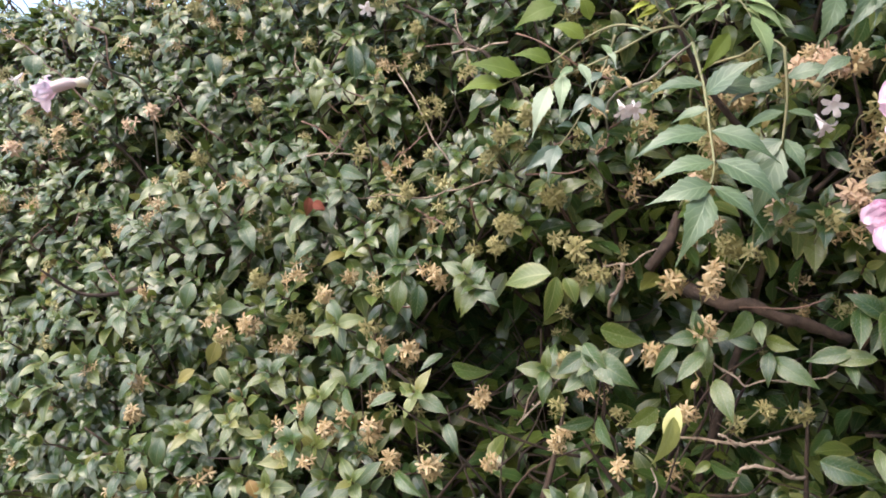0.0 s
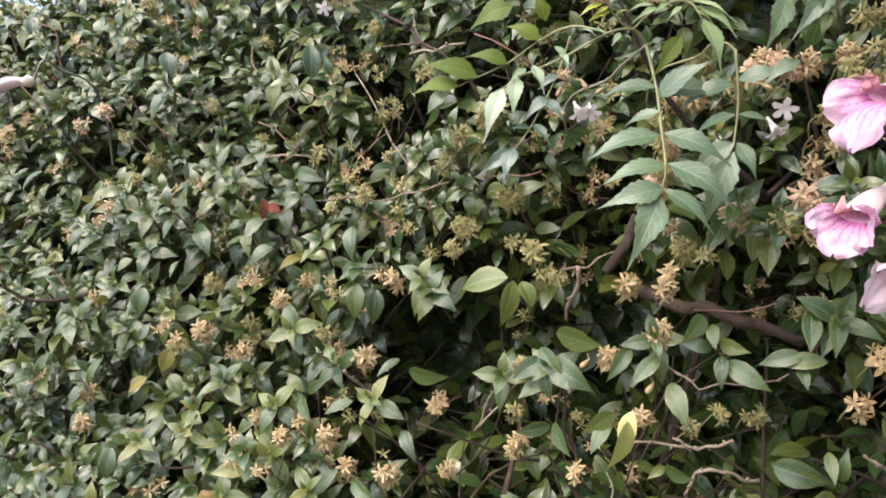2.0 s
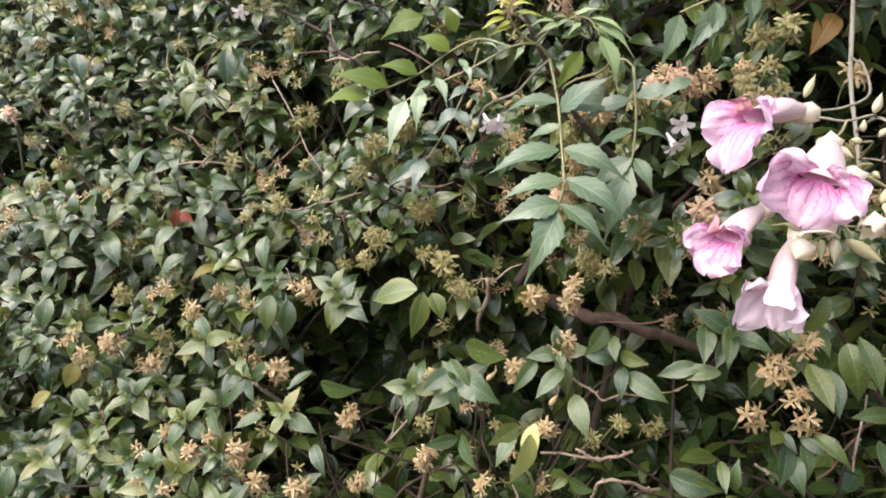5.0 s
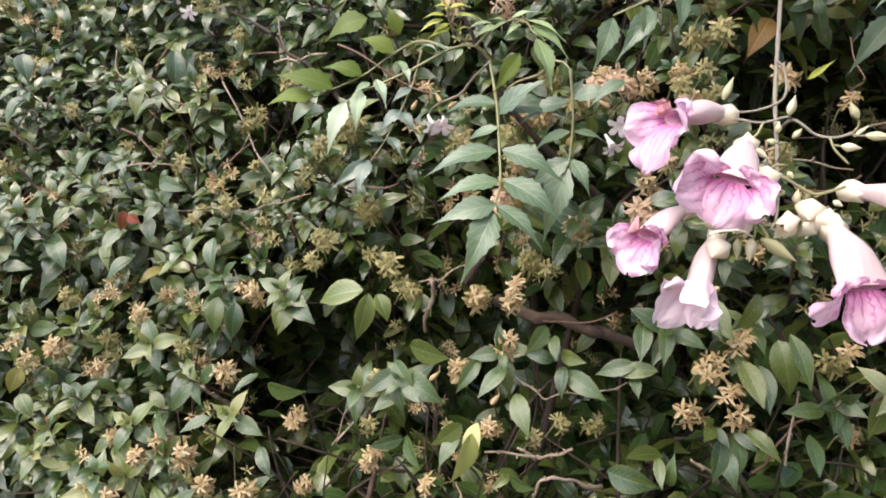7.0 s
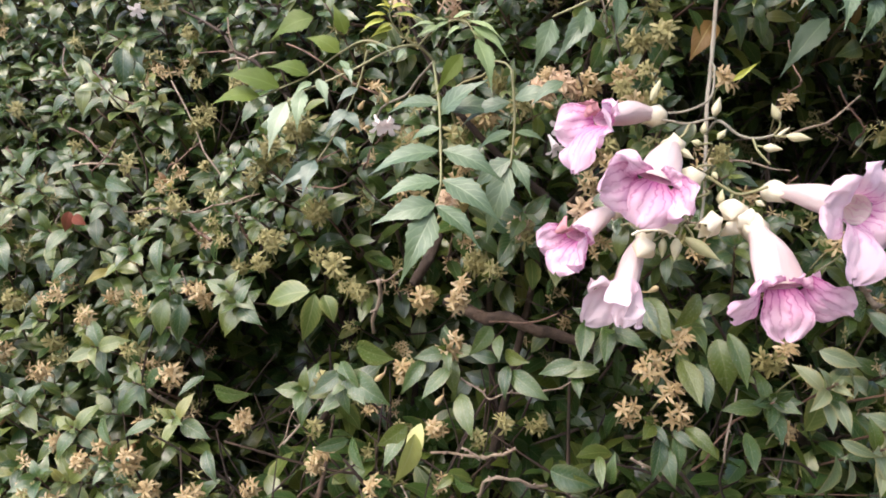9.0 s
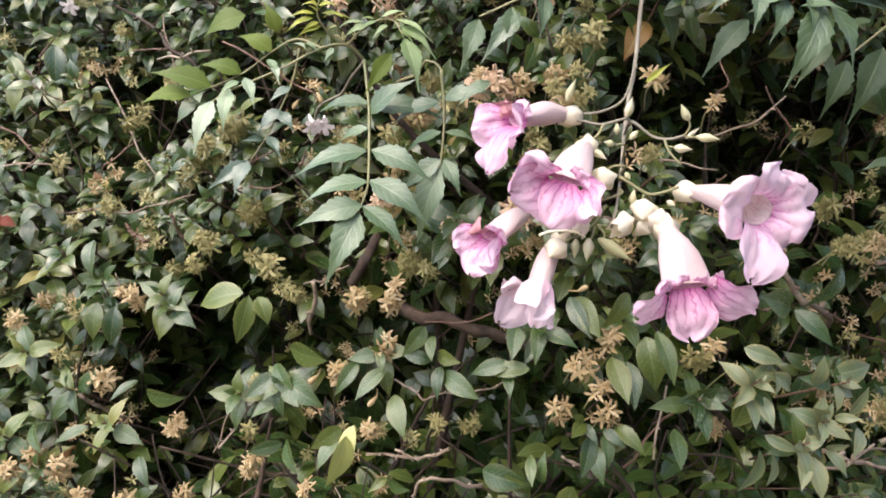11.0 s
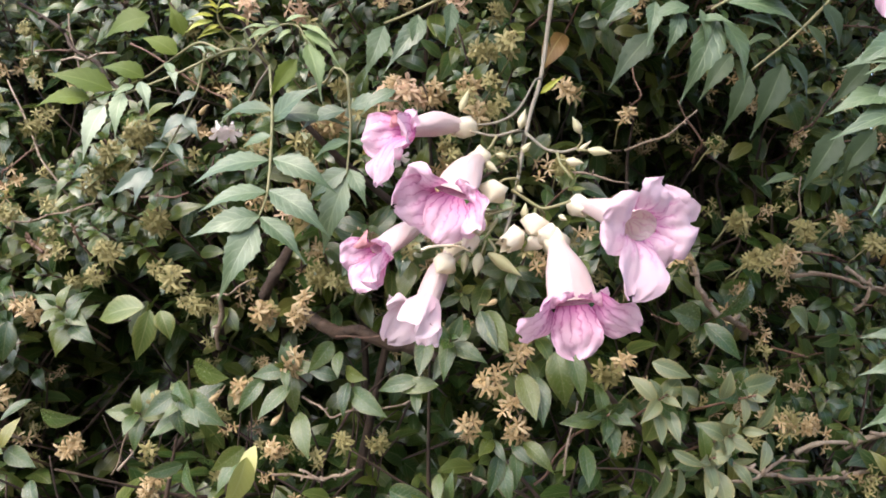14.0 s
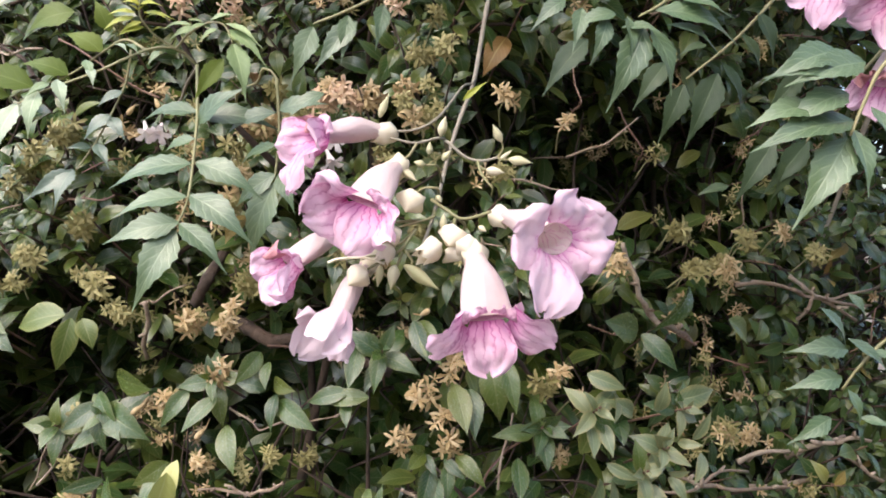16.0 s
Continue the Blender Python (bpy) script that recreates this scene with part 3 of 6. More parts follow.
# ---- boughs from the ground, and side branches ----
for s, shrub in enumerate(shrubs):
    a, b = SPANS[s]
    for k in range(9):
        x0 = a + (b - a) * (k + 0.5) / 9
        foot = Vector((x0 * 0.6 + shrub.location.x * 0.4, shrub.location.y + rnd(-0.08, 0.08), -0.02))
        head = Vector((x0 + rnd(-0.1, 0.1), 0, rnd(1.25, 1.6)))
        head.y = face(head.x, head.z) + rnd(0.13, 0.26)
        mid = foot.lerp(head, 0.5) + Vector((rnd(-0.05, 0.05), rnd(0, 0.08), 0))
        low = foot.lerp(head, 0.2) + Vector((rnd(-0.03, 0.03), rnd(-0.03, 0.03), 0))
        part("bough", rod([foot, low, mid, mid.lerp(head, 0.5) + Vector((rnd(-0.03, 0.03), rnd(-0.03, 0.03), 0)), head], rnd(0.009, 0.015), 0.003, 8, 7, 0.08), BARK, shrub)
    for k in range(26):
        p0 = Vector((rnd(a, b), 0, rnd(1.05, 1.55)))
        p0.y = face(p0.x, p0.z) + rnd(0.05, 0.14)
        p1 = p0 + Vector((rnd(-0.16, 0.16), rnd(-0.06, 0.0), rnd(0.02, 0.16)))
        part("side_branch", rod([p0, p0.lerp(p1, 0.5) + Vector((rnd(-0.02, 0.02), 0, rnd(-0.02, 0.02))), p1], rnd(0.0018, 0.004), 0.0010, 6, 5, 0.1), BARK, shrub)


# bare twigs and cut ends on the face: material, radii, then their bends
def bare(kind, r0, r1, *bends):
    pts = [Vector((x, front(x, z) + d, z)) for x, z, d in bends]
    if r0 < 0.004:
        fine = []
        for p, q in zip(pts, pts[1:]):
            fine += [p, p.lerp(q, 0.5) + Vector((rnd(-1, 1), rnd(-1, 1), rnd(-1, 1))) * 0.09 * (q - p).length]
        pts = fine + [pts[-1]]
    mat = {"bark": BARK, "twig": TWIG, "red": RED_TWIG}[kind]
    name = "branch" if r0 > 0.004 else "twig"
    bm = rod(pts, 0.72 * r0, 0.72 * r1, 12 if r0 > 0.004 else 6, 12 if r0 > 0.004 else 3, 0.06 if r0 > 0.004 else 0.25, rough=0.45 if r0 > 0.004 else 0.2)
    if name == "twig":
        # short spurs and bud scars at the nodes
        for k in range(1, len(pts) - 1):
            if random.random() < 0.75:
                d = Vector((rnd(-1, 1), rnd(-0.8, 0.2), rnd(-0.5, 1))).normalized()
                rod([pts[k], pts[k] + d * rnd(1.8, 3.6) * r0], 0.8 * r0, 0.5 * r0, 5, 2, bm=bm)
    part(name, bm, mat, shrubs[shrub_at(bends[0][0])], {"twig": "bare pale twig with a cut end", "red": "thin reddish brown twig", "bark": "bare brown branch"}[kind])


bare("bark", 0.0075, 0.0060, (0.205, 1.327, 0.075), (0.220, 1.321, 0.066), (0.233, 1.316, 0.060), (0.248, 1.317, 0.060), (0.259, 1.312, 0.060), (0.272, 1.307, 0.064), (0.286, 1.304, 0.070), (0.324, 1.290, 0.085))
bare("bark", 0.0065, 0.0050, (0.175, 1.344, 0.045), (0.185, 1.366, 0.030), (0.199, 1.389, 0.050))
bare("twig", 0.0012, 0.0008, (0.200, 1.281, -0.005), (0.211, 1.274, 0.000), (0.220, 1.266, 0.000), (0.235, 1.272, 0.000), (0.258, 1.275, 0.000), (0.279, 1.280, 0.010))
bare("twig", 0.0014, 0.0016, (0.179, 1.221, 0.010), (0.200, 1.225, 0.000), (0.214, 1.228, -0.010), (0.225, 1.231, -0.010), (0.234, 1.237, -0.012))
bare("twig", 0.0010, 0.0012, (0.214, 1.227, -0.010), (0.204, 1.231, -0.012), (0.197, 1.234, -0.014))
bare("twig", 0.0014, 0.0020, (0.210, 1.189, 0.010), (0.214, 1.208, 0.000), (0.224, 1.212, 0.000), (0.241, 1.208, 0.010), (0.264, 1.199, 0.030))
bare("twig", 0.0022, 0.0024, (0.140, 1.304, 0.030), (0.141, 1.325, 0.010), (0.142, 1.351, -0.012))
bare("twig", 0.0020, 0.0022, (-0.024, 1.220, 0.040), (-0.039, 1.237, 0.010), (-0.051, 1.251, -0.012))
bare("red", 0.0016, 0.0016, (-0.028, 1.393, 0.030), (-0.013, 1.385, 0.000), (0.001, 1.379, -0.010))
bare("red", 0.0014, 0.0014, (0.035, 1.375, 0.020), (0.027, 1.394, -0.005), (0.024, 1.403, -0.012))
bare("twig", 0.0011, 0.0009, (-0.097, 1.404, 0.020), (-0.052, 1.407, 0.000), (-0.013, 1.404, -0.005), (0.019, 1.412, -0.005), (0.044, 1.420, 0.000))
bare("bark", 0.0026, 0.0018, (0.088, 1.483, 0.030), (0.063, 1.513, 0.000), (0.040, 1.539, -0.010), (0.009, 1.569, -0.010), (-0.041, 1.605, 0.000))
bare("twig", 0.0013, 0.0012, (0.009, 1.542, -0.015), (0.032, 1.540, -0.020), (0.059, 1.544, -0.020))
bare("twig", 0.0012, 0.0010, (0.035, 1.505, 0.000), (0.022, 1.544, -0.010), (0.012, 1.586, -0.010))
bare("red", 0.0013, 0.0010, (0.147, 1.507, 0.020), (0.104, 1.532, 0.000), (0.068, 1.555, -0.005))
bare("red", 0.0014, 0.0010, (-0.153, 1.487, 0.000), (-0.121, 1.467, -0.005), (-0.104, 1.455, 0.010))
bare("twig", 0.0014, 0.0012, (-0.147, 1.448, 0.000), (-0.114, 1.450, -0.005), (-0.078, 1.445, 0.010))
bare("twig", 0.0012, 0.0010, (0.014, 1.426, 0.010), (-0.008, 1.458, -0.005), (-0.027, 1.499, -0.005), (-0.046, 1.531, 0.000))
bare("red", 0.0012, 0.0010, (-0.061, 1.489, 0.010), (-0.103, 1.517, -0.010), (-0.141, 1.555, -0.010))
bare("red", 0.0014, 0.0009, (-0.403, 1.503, 0.000), (-0.467, 1.554, -0.020), (-0.510, 1.585, -0.030), (-0.569, 1.617, -0.030))
bare("red", 0.0014, 0.0009, (-0.403, 1.550, 0.000), (-0.413, 1.605, -0.020), (-0.458, 1.629, -0.030), (-0.517, 1.662, -0.030))
bare("red", 0.0012, 0.0009, (-0.243, 1.465, 0.000), (-0.273, 1.490, -0.015), (-0.294, 1.517, -0.030))
bare("twig", 0.0024, 0.0034, (0.486, 1.397, 0.012), (0.496, 1.376, 0.015), (0.504, 1.356, 0.020), (0.515, 1.344, 0.024), (0.528, 1.331, 0.026))
bare("twig", 0.0034, 0.0040, (0.528, 1.331, 0.026), (0.560, 1.322, 0.040), (0.600, 1.300, 0.060))
bare("twig", 0.0011, 0.0010, (0.374, 1.231, 0.000), (0.376, 1.255, -0.005), (0.387, 1.281, 0.000))
bare("twig", 0.0012, 0.0010, (0.065, 1.214, 0.010), (0.083, 1.240, -0.005), (0.099, 1.259, 0.000))
bare("twig", 0.0015, 0.0013, (0.339, 1.211, 0.020), (0.320, 1.229, -0.005), (0.308, 1.236, -0.012))
bare("twig", 0.0028, 0.0018, (0.705, 1.363, 0.030), (0.721, 1.348, 0.020), (0.777, 1.320, 0.020))
bare("twig", 0.0018, 0.0014, (0.502, 1.214, 0.010), (0.536, 1.212, 0.000), (0.615, 1.205, 0.000))
bare("twig", 0.0032, 0.0020, (0.633, 1.199, 0.030), (0.663, 1.209, 0.020), (0.753, 1.213, 0.020))
bare("twig", 0.0030, 0.0020, (0.641, 1.174, 0.040), (0.668, 1.178, 0.020), (0.750, 1.179, 0.020))
bare("red", 0.0012, 0.0010, (0.357, 1.222, 0.010), (0.368, 1.243, 0.000), (0.383, 1.259, 0.000))
bare("twig", 0.0010, 0.0008, (0.158, 1.178, 0.000), (0.159, 1.193, -0.006), (0.155, 1.202, -0.010))
bare("twig", 0.0026, 0.0020, (0.640, 1.356, 0.030), (0.692, 1.353, 0.015), (0.727, 1.343, 0.010), (0.798, 1.334, 0.020))
bare("twig", 0.0022, 0.0016, (0.702, 1.324, 0.020), (0.708, 1.347, 0.005), (0.757, 1.347, 0.010), (0.828, 1.354, 0.030))
bare("twig", 0.0030, 0.0024, (0.690, 1.197, 0.030), (0.711, 1.214, 0.010), (0.754, 1.215, 0.010), (0.818, 1.205, 0.020))
bare("twig", 0.0024, 0.0018, (0.521, 1.222, 0.010), (0.543, 1.213, 0.000), (0.589, 1.198, 0.000), (0.675, 1.180, 0.010))
bare("twig", 0.0028, 0.0020, (0.768, 1.188, 0.030), (0.772, 1.179, 0.010), (0.809, 1.159, 0.010))
bare("bark", 0.0042, 0.0030, (0.689, 1.371, 0.060), (0.744, 1.365, 0.050), (0.878, 1.387, 0.060))
bare("twig", 0.0009, 0.0007, (0.062, 1.214, 0.000), (0.071, 1.238, -0.005), (0.085, 1.256, -0.008))

# thin dead twigs among the leaves of the upper face
for s in range(3):
    for k in range(16):
        x, z = rnd(max(SPANS[s][0], -0.5), min(SPANS[s][1], 0.8)), rnd(1.28, 1.62)
        run, rise = rnd(-0.05, 0.05), rnd(-0.02, 0.05)
        bare(random.choice(("red", "red", "twig")), rnd(0.0009, 0.0014), 0.0008, (x, z, 0.02), (x + 0.4 * run, z + 0.3 * rise, rnd(-0.012, 0.004)), (x + run, z + rise, rnd(-0.018, 0.004)))

# ---- dry sepals, white flowers and single leaves ----
SEPAL = leaf_shape((0, 0.3, 0.62, 0.88, 1), (0.25, 0.62, 1.0, 0.76, 0.1), 0.27, 0.35, 0.22, fine=False)


def sepal_cluster(mat, seed, florets, name):
    """A head of spent florets, each a star of four or five narrow sepals, facing -y, about 2.4 cm across."""
    r = random.Random(seed)
    rows = []
    for k in range(florets):
        v = Vector((r.uniform(-1, 1), r.uniform(-1.0, 0.1), r.uniform(-1, 1)))
        v = v.normalized() * r.uniform(0.4, 1.0)
        c, axis = v * 0.0088, (v + Vector((0, -0.5, 0.15))).normalized()
        p = axis.orthogonal().normalized()
        p.rotate(Matrix.Rotation(r.uniform(0, 6.28), 3, axis))
        count = r.choice((4, 5, 5))
        for j in range(count):
            q = p.copy()
            q.rotate(Matrix.Rotation(6.283 * j / count, 3, axis))
            d = q + axis * r.uniform(0.25, 0.75)
            a, b, n = frame_of(d, axis - 0.4 * q)
            length = r.uniform(0.0062, 0.0096)
            rows.append((0, c, a * length, b * length, n * length, 0))
    me = joined_mesh(name, [SEPAL], rows, [mat])
    return me


CLUSTERS = {k: [sepal_cluster(m, 10 * n + j, c, "spent_flower_head") for j, c in enumerate((8, 11, 15))] for n, (k, m) in enumerate((("tan", TAN), ("olive", OLIVE), ("rosy", ROSY)))}


def clusters(kind, spots):
    for k in range(0, len(spots), 2):
        x, z = spots[k], spots[k + 1]
        at = Vector((x, front(x, z) - rnd(0.004, 0.014), z))
        s = rnd(0.72, 1.05)
        m = Matrix.LocRotScale(at, Euler((rnd(-0.4, 0.3), rnd(-3, 3), rnd(-0.4, 0.4))), (s, s, s))
        part("spent_flower_head", random.choice(CLUSTERS[kind]), None, shrubs[shrub_at(x)], {"tan": "dry tan star-shaped sepals", "olive": "yellow-green star-shaped sepals", "rosy": "pinkish brown star-shaped sepals"}[kind], m)
        part("stalk", rod([at + Vector((0, 0.004, 0)), at + Vector((rnd(-0.004, 0.004), 0.012, -0.006)), at + Vector((rnd(-0.006, 0.006), 0.024, -0.018))], 0.0005, 0.0007, 5, 3), STALK, shrubs[shrub_at(x)])


clusters("tan", (-0.194, 1.276, -0.221, 1.264, -0.151, 1.26, -0.09, 1.327, -0.116, 1.307, -0.032, 1.263, 0.032, 1.231, -0.132, 1.204, -0.09, 1.201, -0.108, 1.189, -0.157, 1.164, -0.309, 1.19, 0.04, 1.184, -0.064, 1.195, 0.199, 1.338, 0.195, 1.305, 0.174, 1.339, 0.135, 1.197, 0.091, 1.207, 0.159, 1.284, 0.182, 1.243, -0.007, 1.332, -0.308, 1.305, -0.465, 1.48, -0.5, 1.525, -0.305, 1.219, -0.047, 1.173, -0.012, 1.169, 0.212, 1.477, 0.227, 1.481, 0.207, 1.442, 0.201, 1.425, 0.299, 1.415, 0.31, 1.265, 0.34, 1.266, 0.415, 1.253, 0.615, 1.237, 0.392, 1.501, 0.432, 1.483, 0.344, 1.313))
clusters("tan", (0.323, 1.297, 0.335, 1.279, 0.415, 1.306, 0.428, 1.292, 0.032, 1.234, 0.204, 1.345, 0.462, 1.381, 0.577, 1.378, 0.094, 1.215, 0.66, 1.402, 0.27, 1.507, 0.299, 1.501, 0.322, 1.506, 0.325, 1.485, 0.291, 1.427, 0.297, 1.449, 0.307, 1.441, 0.467, 1.378, 0.602, 1.239, 0.559, 1.252))
clusters("olive", (-0.204, 1.505, -0.019, 1.484, -0.005, 1.488, 0.025, 1.522, -0.082, 1.449, -0.285, 1.426, -0.066, 1.396, -0.032, 1.412, 0.053, 1.381, 0.047, 1.363, 0.11, 1.362, 0.12, 1.344, 0.096, 1.37, 0.092, 1.237, 0.225, 1.253, 0.21, 1.242, 0.213, 1.37, 0.225, 1.364, 0.076, 1.476, 0.044, 1.445, 0.068, 1.451, -0.295, 1.626, -0.069, 1.284, -0.145, 1.287, -0.025, 1.575, -0.188, 1.323, -0.24, 1.605, -0.301, 1.474, -0.268, 1.448, 0.028, 1.358, 0.099, 1.273, 0.343, 1.561, 0.352, 1.537, 0.339, 1.509, 0.32, 1.497, 0.341, 1.49, 0.212, 1.368, 0.176, 1.338, 0.127, 1.342, 0.54, 1.377))
clusters("olive", (0.623, 1.399, 0.521, 1.407, 0.406, 1.303, 0.249, 1.254, 0.093, 1.405, 0.053, 1.448, 0.039, 1.434, 0.08, 1.475, 0.058, 1.378, 0.307, 1.453, 0.381, 1.447, 0.506, 1.465, 0.564, 1.256, 0.335, 1.486, 0.162, 1.286, 0.233, 1.506, 0.203, 1.463, 0.206, 1.446, 0.225, 1.48, 0.247, 1.483, 0.201, 1.422, 0.305, 1.465, 0.325, 1.407, 0.247, 1.39, 0.276, 1.387, 0.341, 1.533, 0.33, 1.532, 0.523, 1.409, 0.62, 1.399, 0.536, 1.379, 0.575, 1.382, 0.665, 1.406, 0.703, 1.386, 0.084, 1.479, 0.053, 1.461, 0.091, 1.409))
clusters("rosy", (-0.331, 1.502, -0.362, 1.487, -0.535, 1.465, -0.515, 1.511, 0.285, 1.499, 0.279, 1.508, 0.247, 1.393, 0.29, 1.405, 0.276, 1.501, 0.264, 1.497, 0.193, 1.413, 0.203, 1.571, 0.164, 1.574, 0.318, 1.568, 0.286, 1.497, 0.294, 1.401))

# single spent florets here and there among the leaves
for s, shrub in enumerate(shrubs):
    for mat, tone in ((TAN, "tan"), (OLIVE, "olive")):
        rows = []
        for k in range(170):
            px = rnd(max(SPANS[s][0], -0.8), min(SPANS[s][1], 0.95))
            pz = rnd(1.0, crest(px) - 0.03)
            if noise.noise((px * 9, pz * 9, 4.0 + s)) < 0.0:
                continue
            spot = Vector((px, face(px, pz) - rnd(-0.02, 0.022), pz))
            for j in range(random.randint(3, 7)):
                axis = Vector((rnd(-0.7, 0.7), -0.8, rnd(-0.4, 0.8))).normalized()
                c = spot + Vector((rnd(-0.007, 0.007), rnd(-0.005, 0.005), rnd(-0.007, 0.007)))
                p = axis.orthogonal().normalized()
                for i in range(5):
                    q = p.copy()
                    q.rotate(Matrix.Rotation(1.2566 * i + rnd(-0.3, 0.3), 3, axis))
                    a, b, n = frame_of(q + axis * rnd(0.3, 0.9), axis - 0.4 * q)
                    length = rnd(0.0045, 0.008)
                    rows.append((0, c, a * length, b * length, n * length, 0))
        part("spent_floret", joined_mesh("spent_floret", [SEPAL], rows, [mat]), None, shrub, kind="stuff")


def white_flower(at, ahead):
    """A small white funnel with five lobes."""
    bm = bmesh.new()
    ahead = Vector(ahead).normalized()
    a, d, n = frame_of(ahead, (0, 0, 1))
    rings = []
    for s, r in ((0, 0.001), (0.35, 0.0014), (0.7, 0.0025), (1, 0.0033)):
        rings.append([bm.verts.new(Vector(at) + d * 0.013 * s + r * (math.cos(t) * a + math.sin(t) * n)) for t in (6.2832 * j / 10 for j in range(10))])
    for p, q in zip(rings, rings[1:]):
        for j in range(10):
            bm.faces.new((p[j], p[(j + 1) % 10], q[(j + 1) % 10], q[j]))
    for j in range(5):
        t0, t1, tm = (6.2832 * k / 10 for k in (2 * j, 2 * j + 2, 2 * j + 1))
        out = math.cos(tm) * a + math.sin(tm) * n
        c = Vector(at) + d * 0.013 + 0.0033 * out
        tang = -math.sin(tm) * a + math.cos(tm) * n
        v = [bm.verts.new(c + out * 0.0028 + d * 0.002 + tang * 0.0025), bm.verts.new(c + out * 0.0054 + d * 0.0013 + tang * 0.0015), bm.verts.new(c + out * 0.0057 + d * 0.001 - tang * 0.0012), bm.verts.new(c + out * 0.0028 + d * 0.002 - tang * 0.0025)]
        r = rings[-1]
        bm.faces.new((r[2 * j], r[2 * j + 1], v[0], v[3]))
        bm.faces.new((r[2 * j + 1], r[(2 * j + 2) % 10], v[0]))
        bm.faces.new((v[3], v[0], v[1], v[2]))
    part("white_flower", bm, WHITE, shrubs[shrub_at(at[0])], "small white funnel-shaped flower")


for x, z, d in ((0.153, 1.481, 0.000), (0.275, 1.473, 0.020), (0.265, 1.462, 0.000), (-0.078, 1.609, 0.000), (0.141, 1.482, 0.020), (-0.531, 1.562, 0.000)):
    white_flower((x, front(x, z) - 0.02 - 0.3 * d, z), (rnd(-0.8, 0.5), -0.7, rnd(-1.1, -0.3)))


def closed_bud(at, ahead):
    """A small cream bud, closed, on a short stalk."""
    at, d = Vector(at), Vector(ahead).normalized()
    a, d, n = frame_of(d, (0, 0, 1))
    bm = bmesh.new()
    rings = [[bm.verts.new(at + d * 0.010 * s + 0.85 * r * (math.cos(t) * a + math.sin(t) * n)) for t in (6.2832 * j / 8 for j in range(8))] for s, r in ((0, 0.0007), (0.25, 0.0016), (0.6, 0.0025), (0.85, 0.0021), (1, 0.0006))]
    for p, q in zip(rings, rings[1:]):
        for j in range(8):
            bm.faces.new((p[j], p[(j + 1) % 8], q[(j + 1) % 8], q[j]))
    bm.faces.new(rings[-1])
    rod([at - d * 0.003 + Vector((0, 0.012, 0)), at], 0.0005, 0.0007, 5, 2, bm=bm)
    part("closed_bud", bm, TAN, shrubs[shrub_at(at.x)], "small closed cream bud")


for x, z, d in ((0.144, 1.284, 0), (0.185, 1.272, 0), (0.262, 1.487, 0), (0.163, 1.492, 0), (0.133, 1.495, 0), (0.322, 1.350, 0), (0.148, 1.500, 0)):
    closed_bud((x, front(x, z) - 0.022, z), (rnd(-0.9, 0.9), -0.5, rnd(-1, 0.3)))


def single_leaf(base, tip, kind, normal, width, label):
    d = Vector(tip) - Vector(base)
    part("leaf", shape_mesh("leaf", leaf_shape(*OVATE, width, 0.4, 0.12, 0.3), [SORTS[kind]]), None, shrubs[shrub_at(base[0])], label, placed(Vector(base), d, normal, d.length))


single_leaf((0.1618, 0.4647, 1.2495), (0.1483, 0.4621, 1.2123), 3, (0.5, -0.8, 0.2), 0.50, "pale yellow-green curled leaf")
single_leaf((0.1677, 0.473, 1.2542), (0.159, 0.4688, 1.2228), 3, (-0.6, -0.7, 0.2), 0.42, "yellow-green leaf")
single_leaf((0.0879, 0.5473, 1.3415), (0.0487, 0.5677, 1.3321), 1, (0, -0.75, 0.6), 0.50, "large yellow-green leaf")
single_leaf((0.0922, 0.5451, 1.3394), (0.0825, 0.5394, 1.3011), 1, (0.2, -0.95, 0.2), 0.42, "large yellow-green leaf")
single_leaf((0.0992, 0.5461, 1.3384), (0.1075, 0.5356, 1.3178), 1, (0.2, -0.95, 0.2), 0.60, "yellow-green leaf")
single_leaf((-0.1332, 0.677, 1.4042), (-0.1358, 0.6716, 1.3846), 4, (0.3, -0.9, 0.3), 0.50, "withered red-brown leaf")
single_leaf((-0.1287, 0.6736, 1.3997), (-0.1161, 0.6651, 1.392), 4, (-0.5, -0.8, 0.3), 0.60, "withered red-brown leaf")
single_leaf((-0.2252, 0.6669, 1.2606), (-0.2328, 0.6592, 1.2367), 2, (0.3, -0.9, 0.3), 0.60, "orange-brown withered leaf")
single_leaf((-0.2464, 0.661, 1.2334), (-0.2652, 0.6581, 1.22), 2, (0, -0.7, 0.7), 0.55, "yellow withered leaf")
single_leaf((-0.1818, 0.6154, 1.1403), (-0.172, 0.6073, 1.1249), 2, (0, -0.7, 0.7), 0.60, "orange withered leaf")
single_leaf((-0.2229, 0.6583, 1.237), (-0.2089, 0.6478, 1.2172), 1, (0.1, -0.9, 0.4), 0.55, "yellow-green leaf")
single_leaf((-0.259, 0.6744, 1.2677), (-0.2486, 0.6786, 1.2843), 0, (0.1, -0.9, 0.4), 0.55, "dark green leaf")
single_leaf((-0.0215, 0.6082, 1.3247), (-0.0249, 0.601, 1.2924), 0, (0.1, -0.9, 0.2), 0.50, "large dark green leaf")
single_leaf((-0.0388, 0.6235, 1.3281), (-0.0437, 0.6162, 1.2949), 0, (-0.2, -0.9, 0.2), 0.50, "large dark green leaf")
single_leaf((0.2757, 0.448, 1.2987), (0.2476, 0.4576, 1.2914), 0, (0, -0.8, 0.6), 0.40, "large dark green leaf")
single_leaf((-0.2701, 0.6939, 1.3451), (-0.2867, 0.6912, 1.3348), 0, (0, -0.6, 0.8), 0.60, "grey-green leaf")
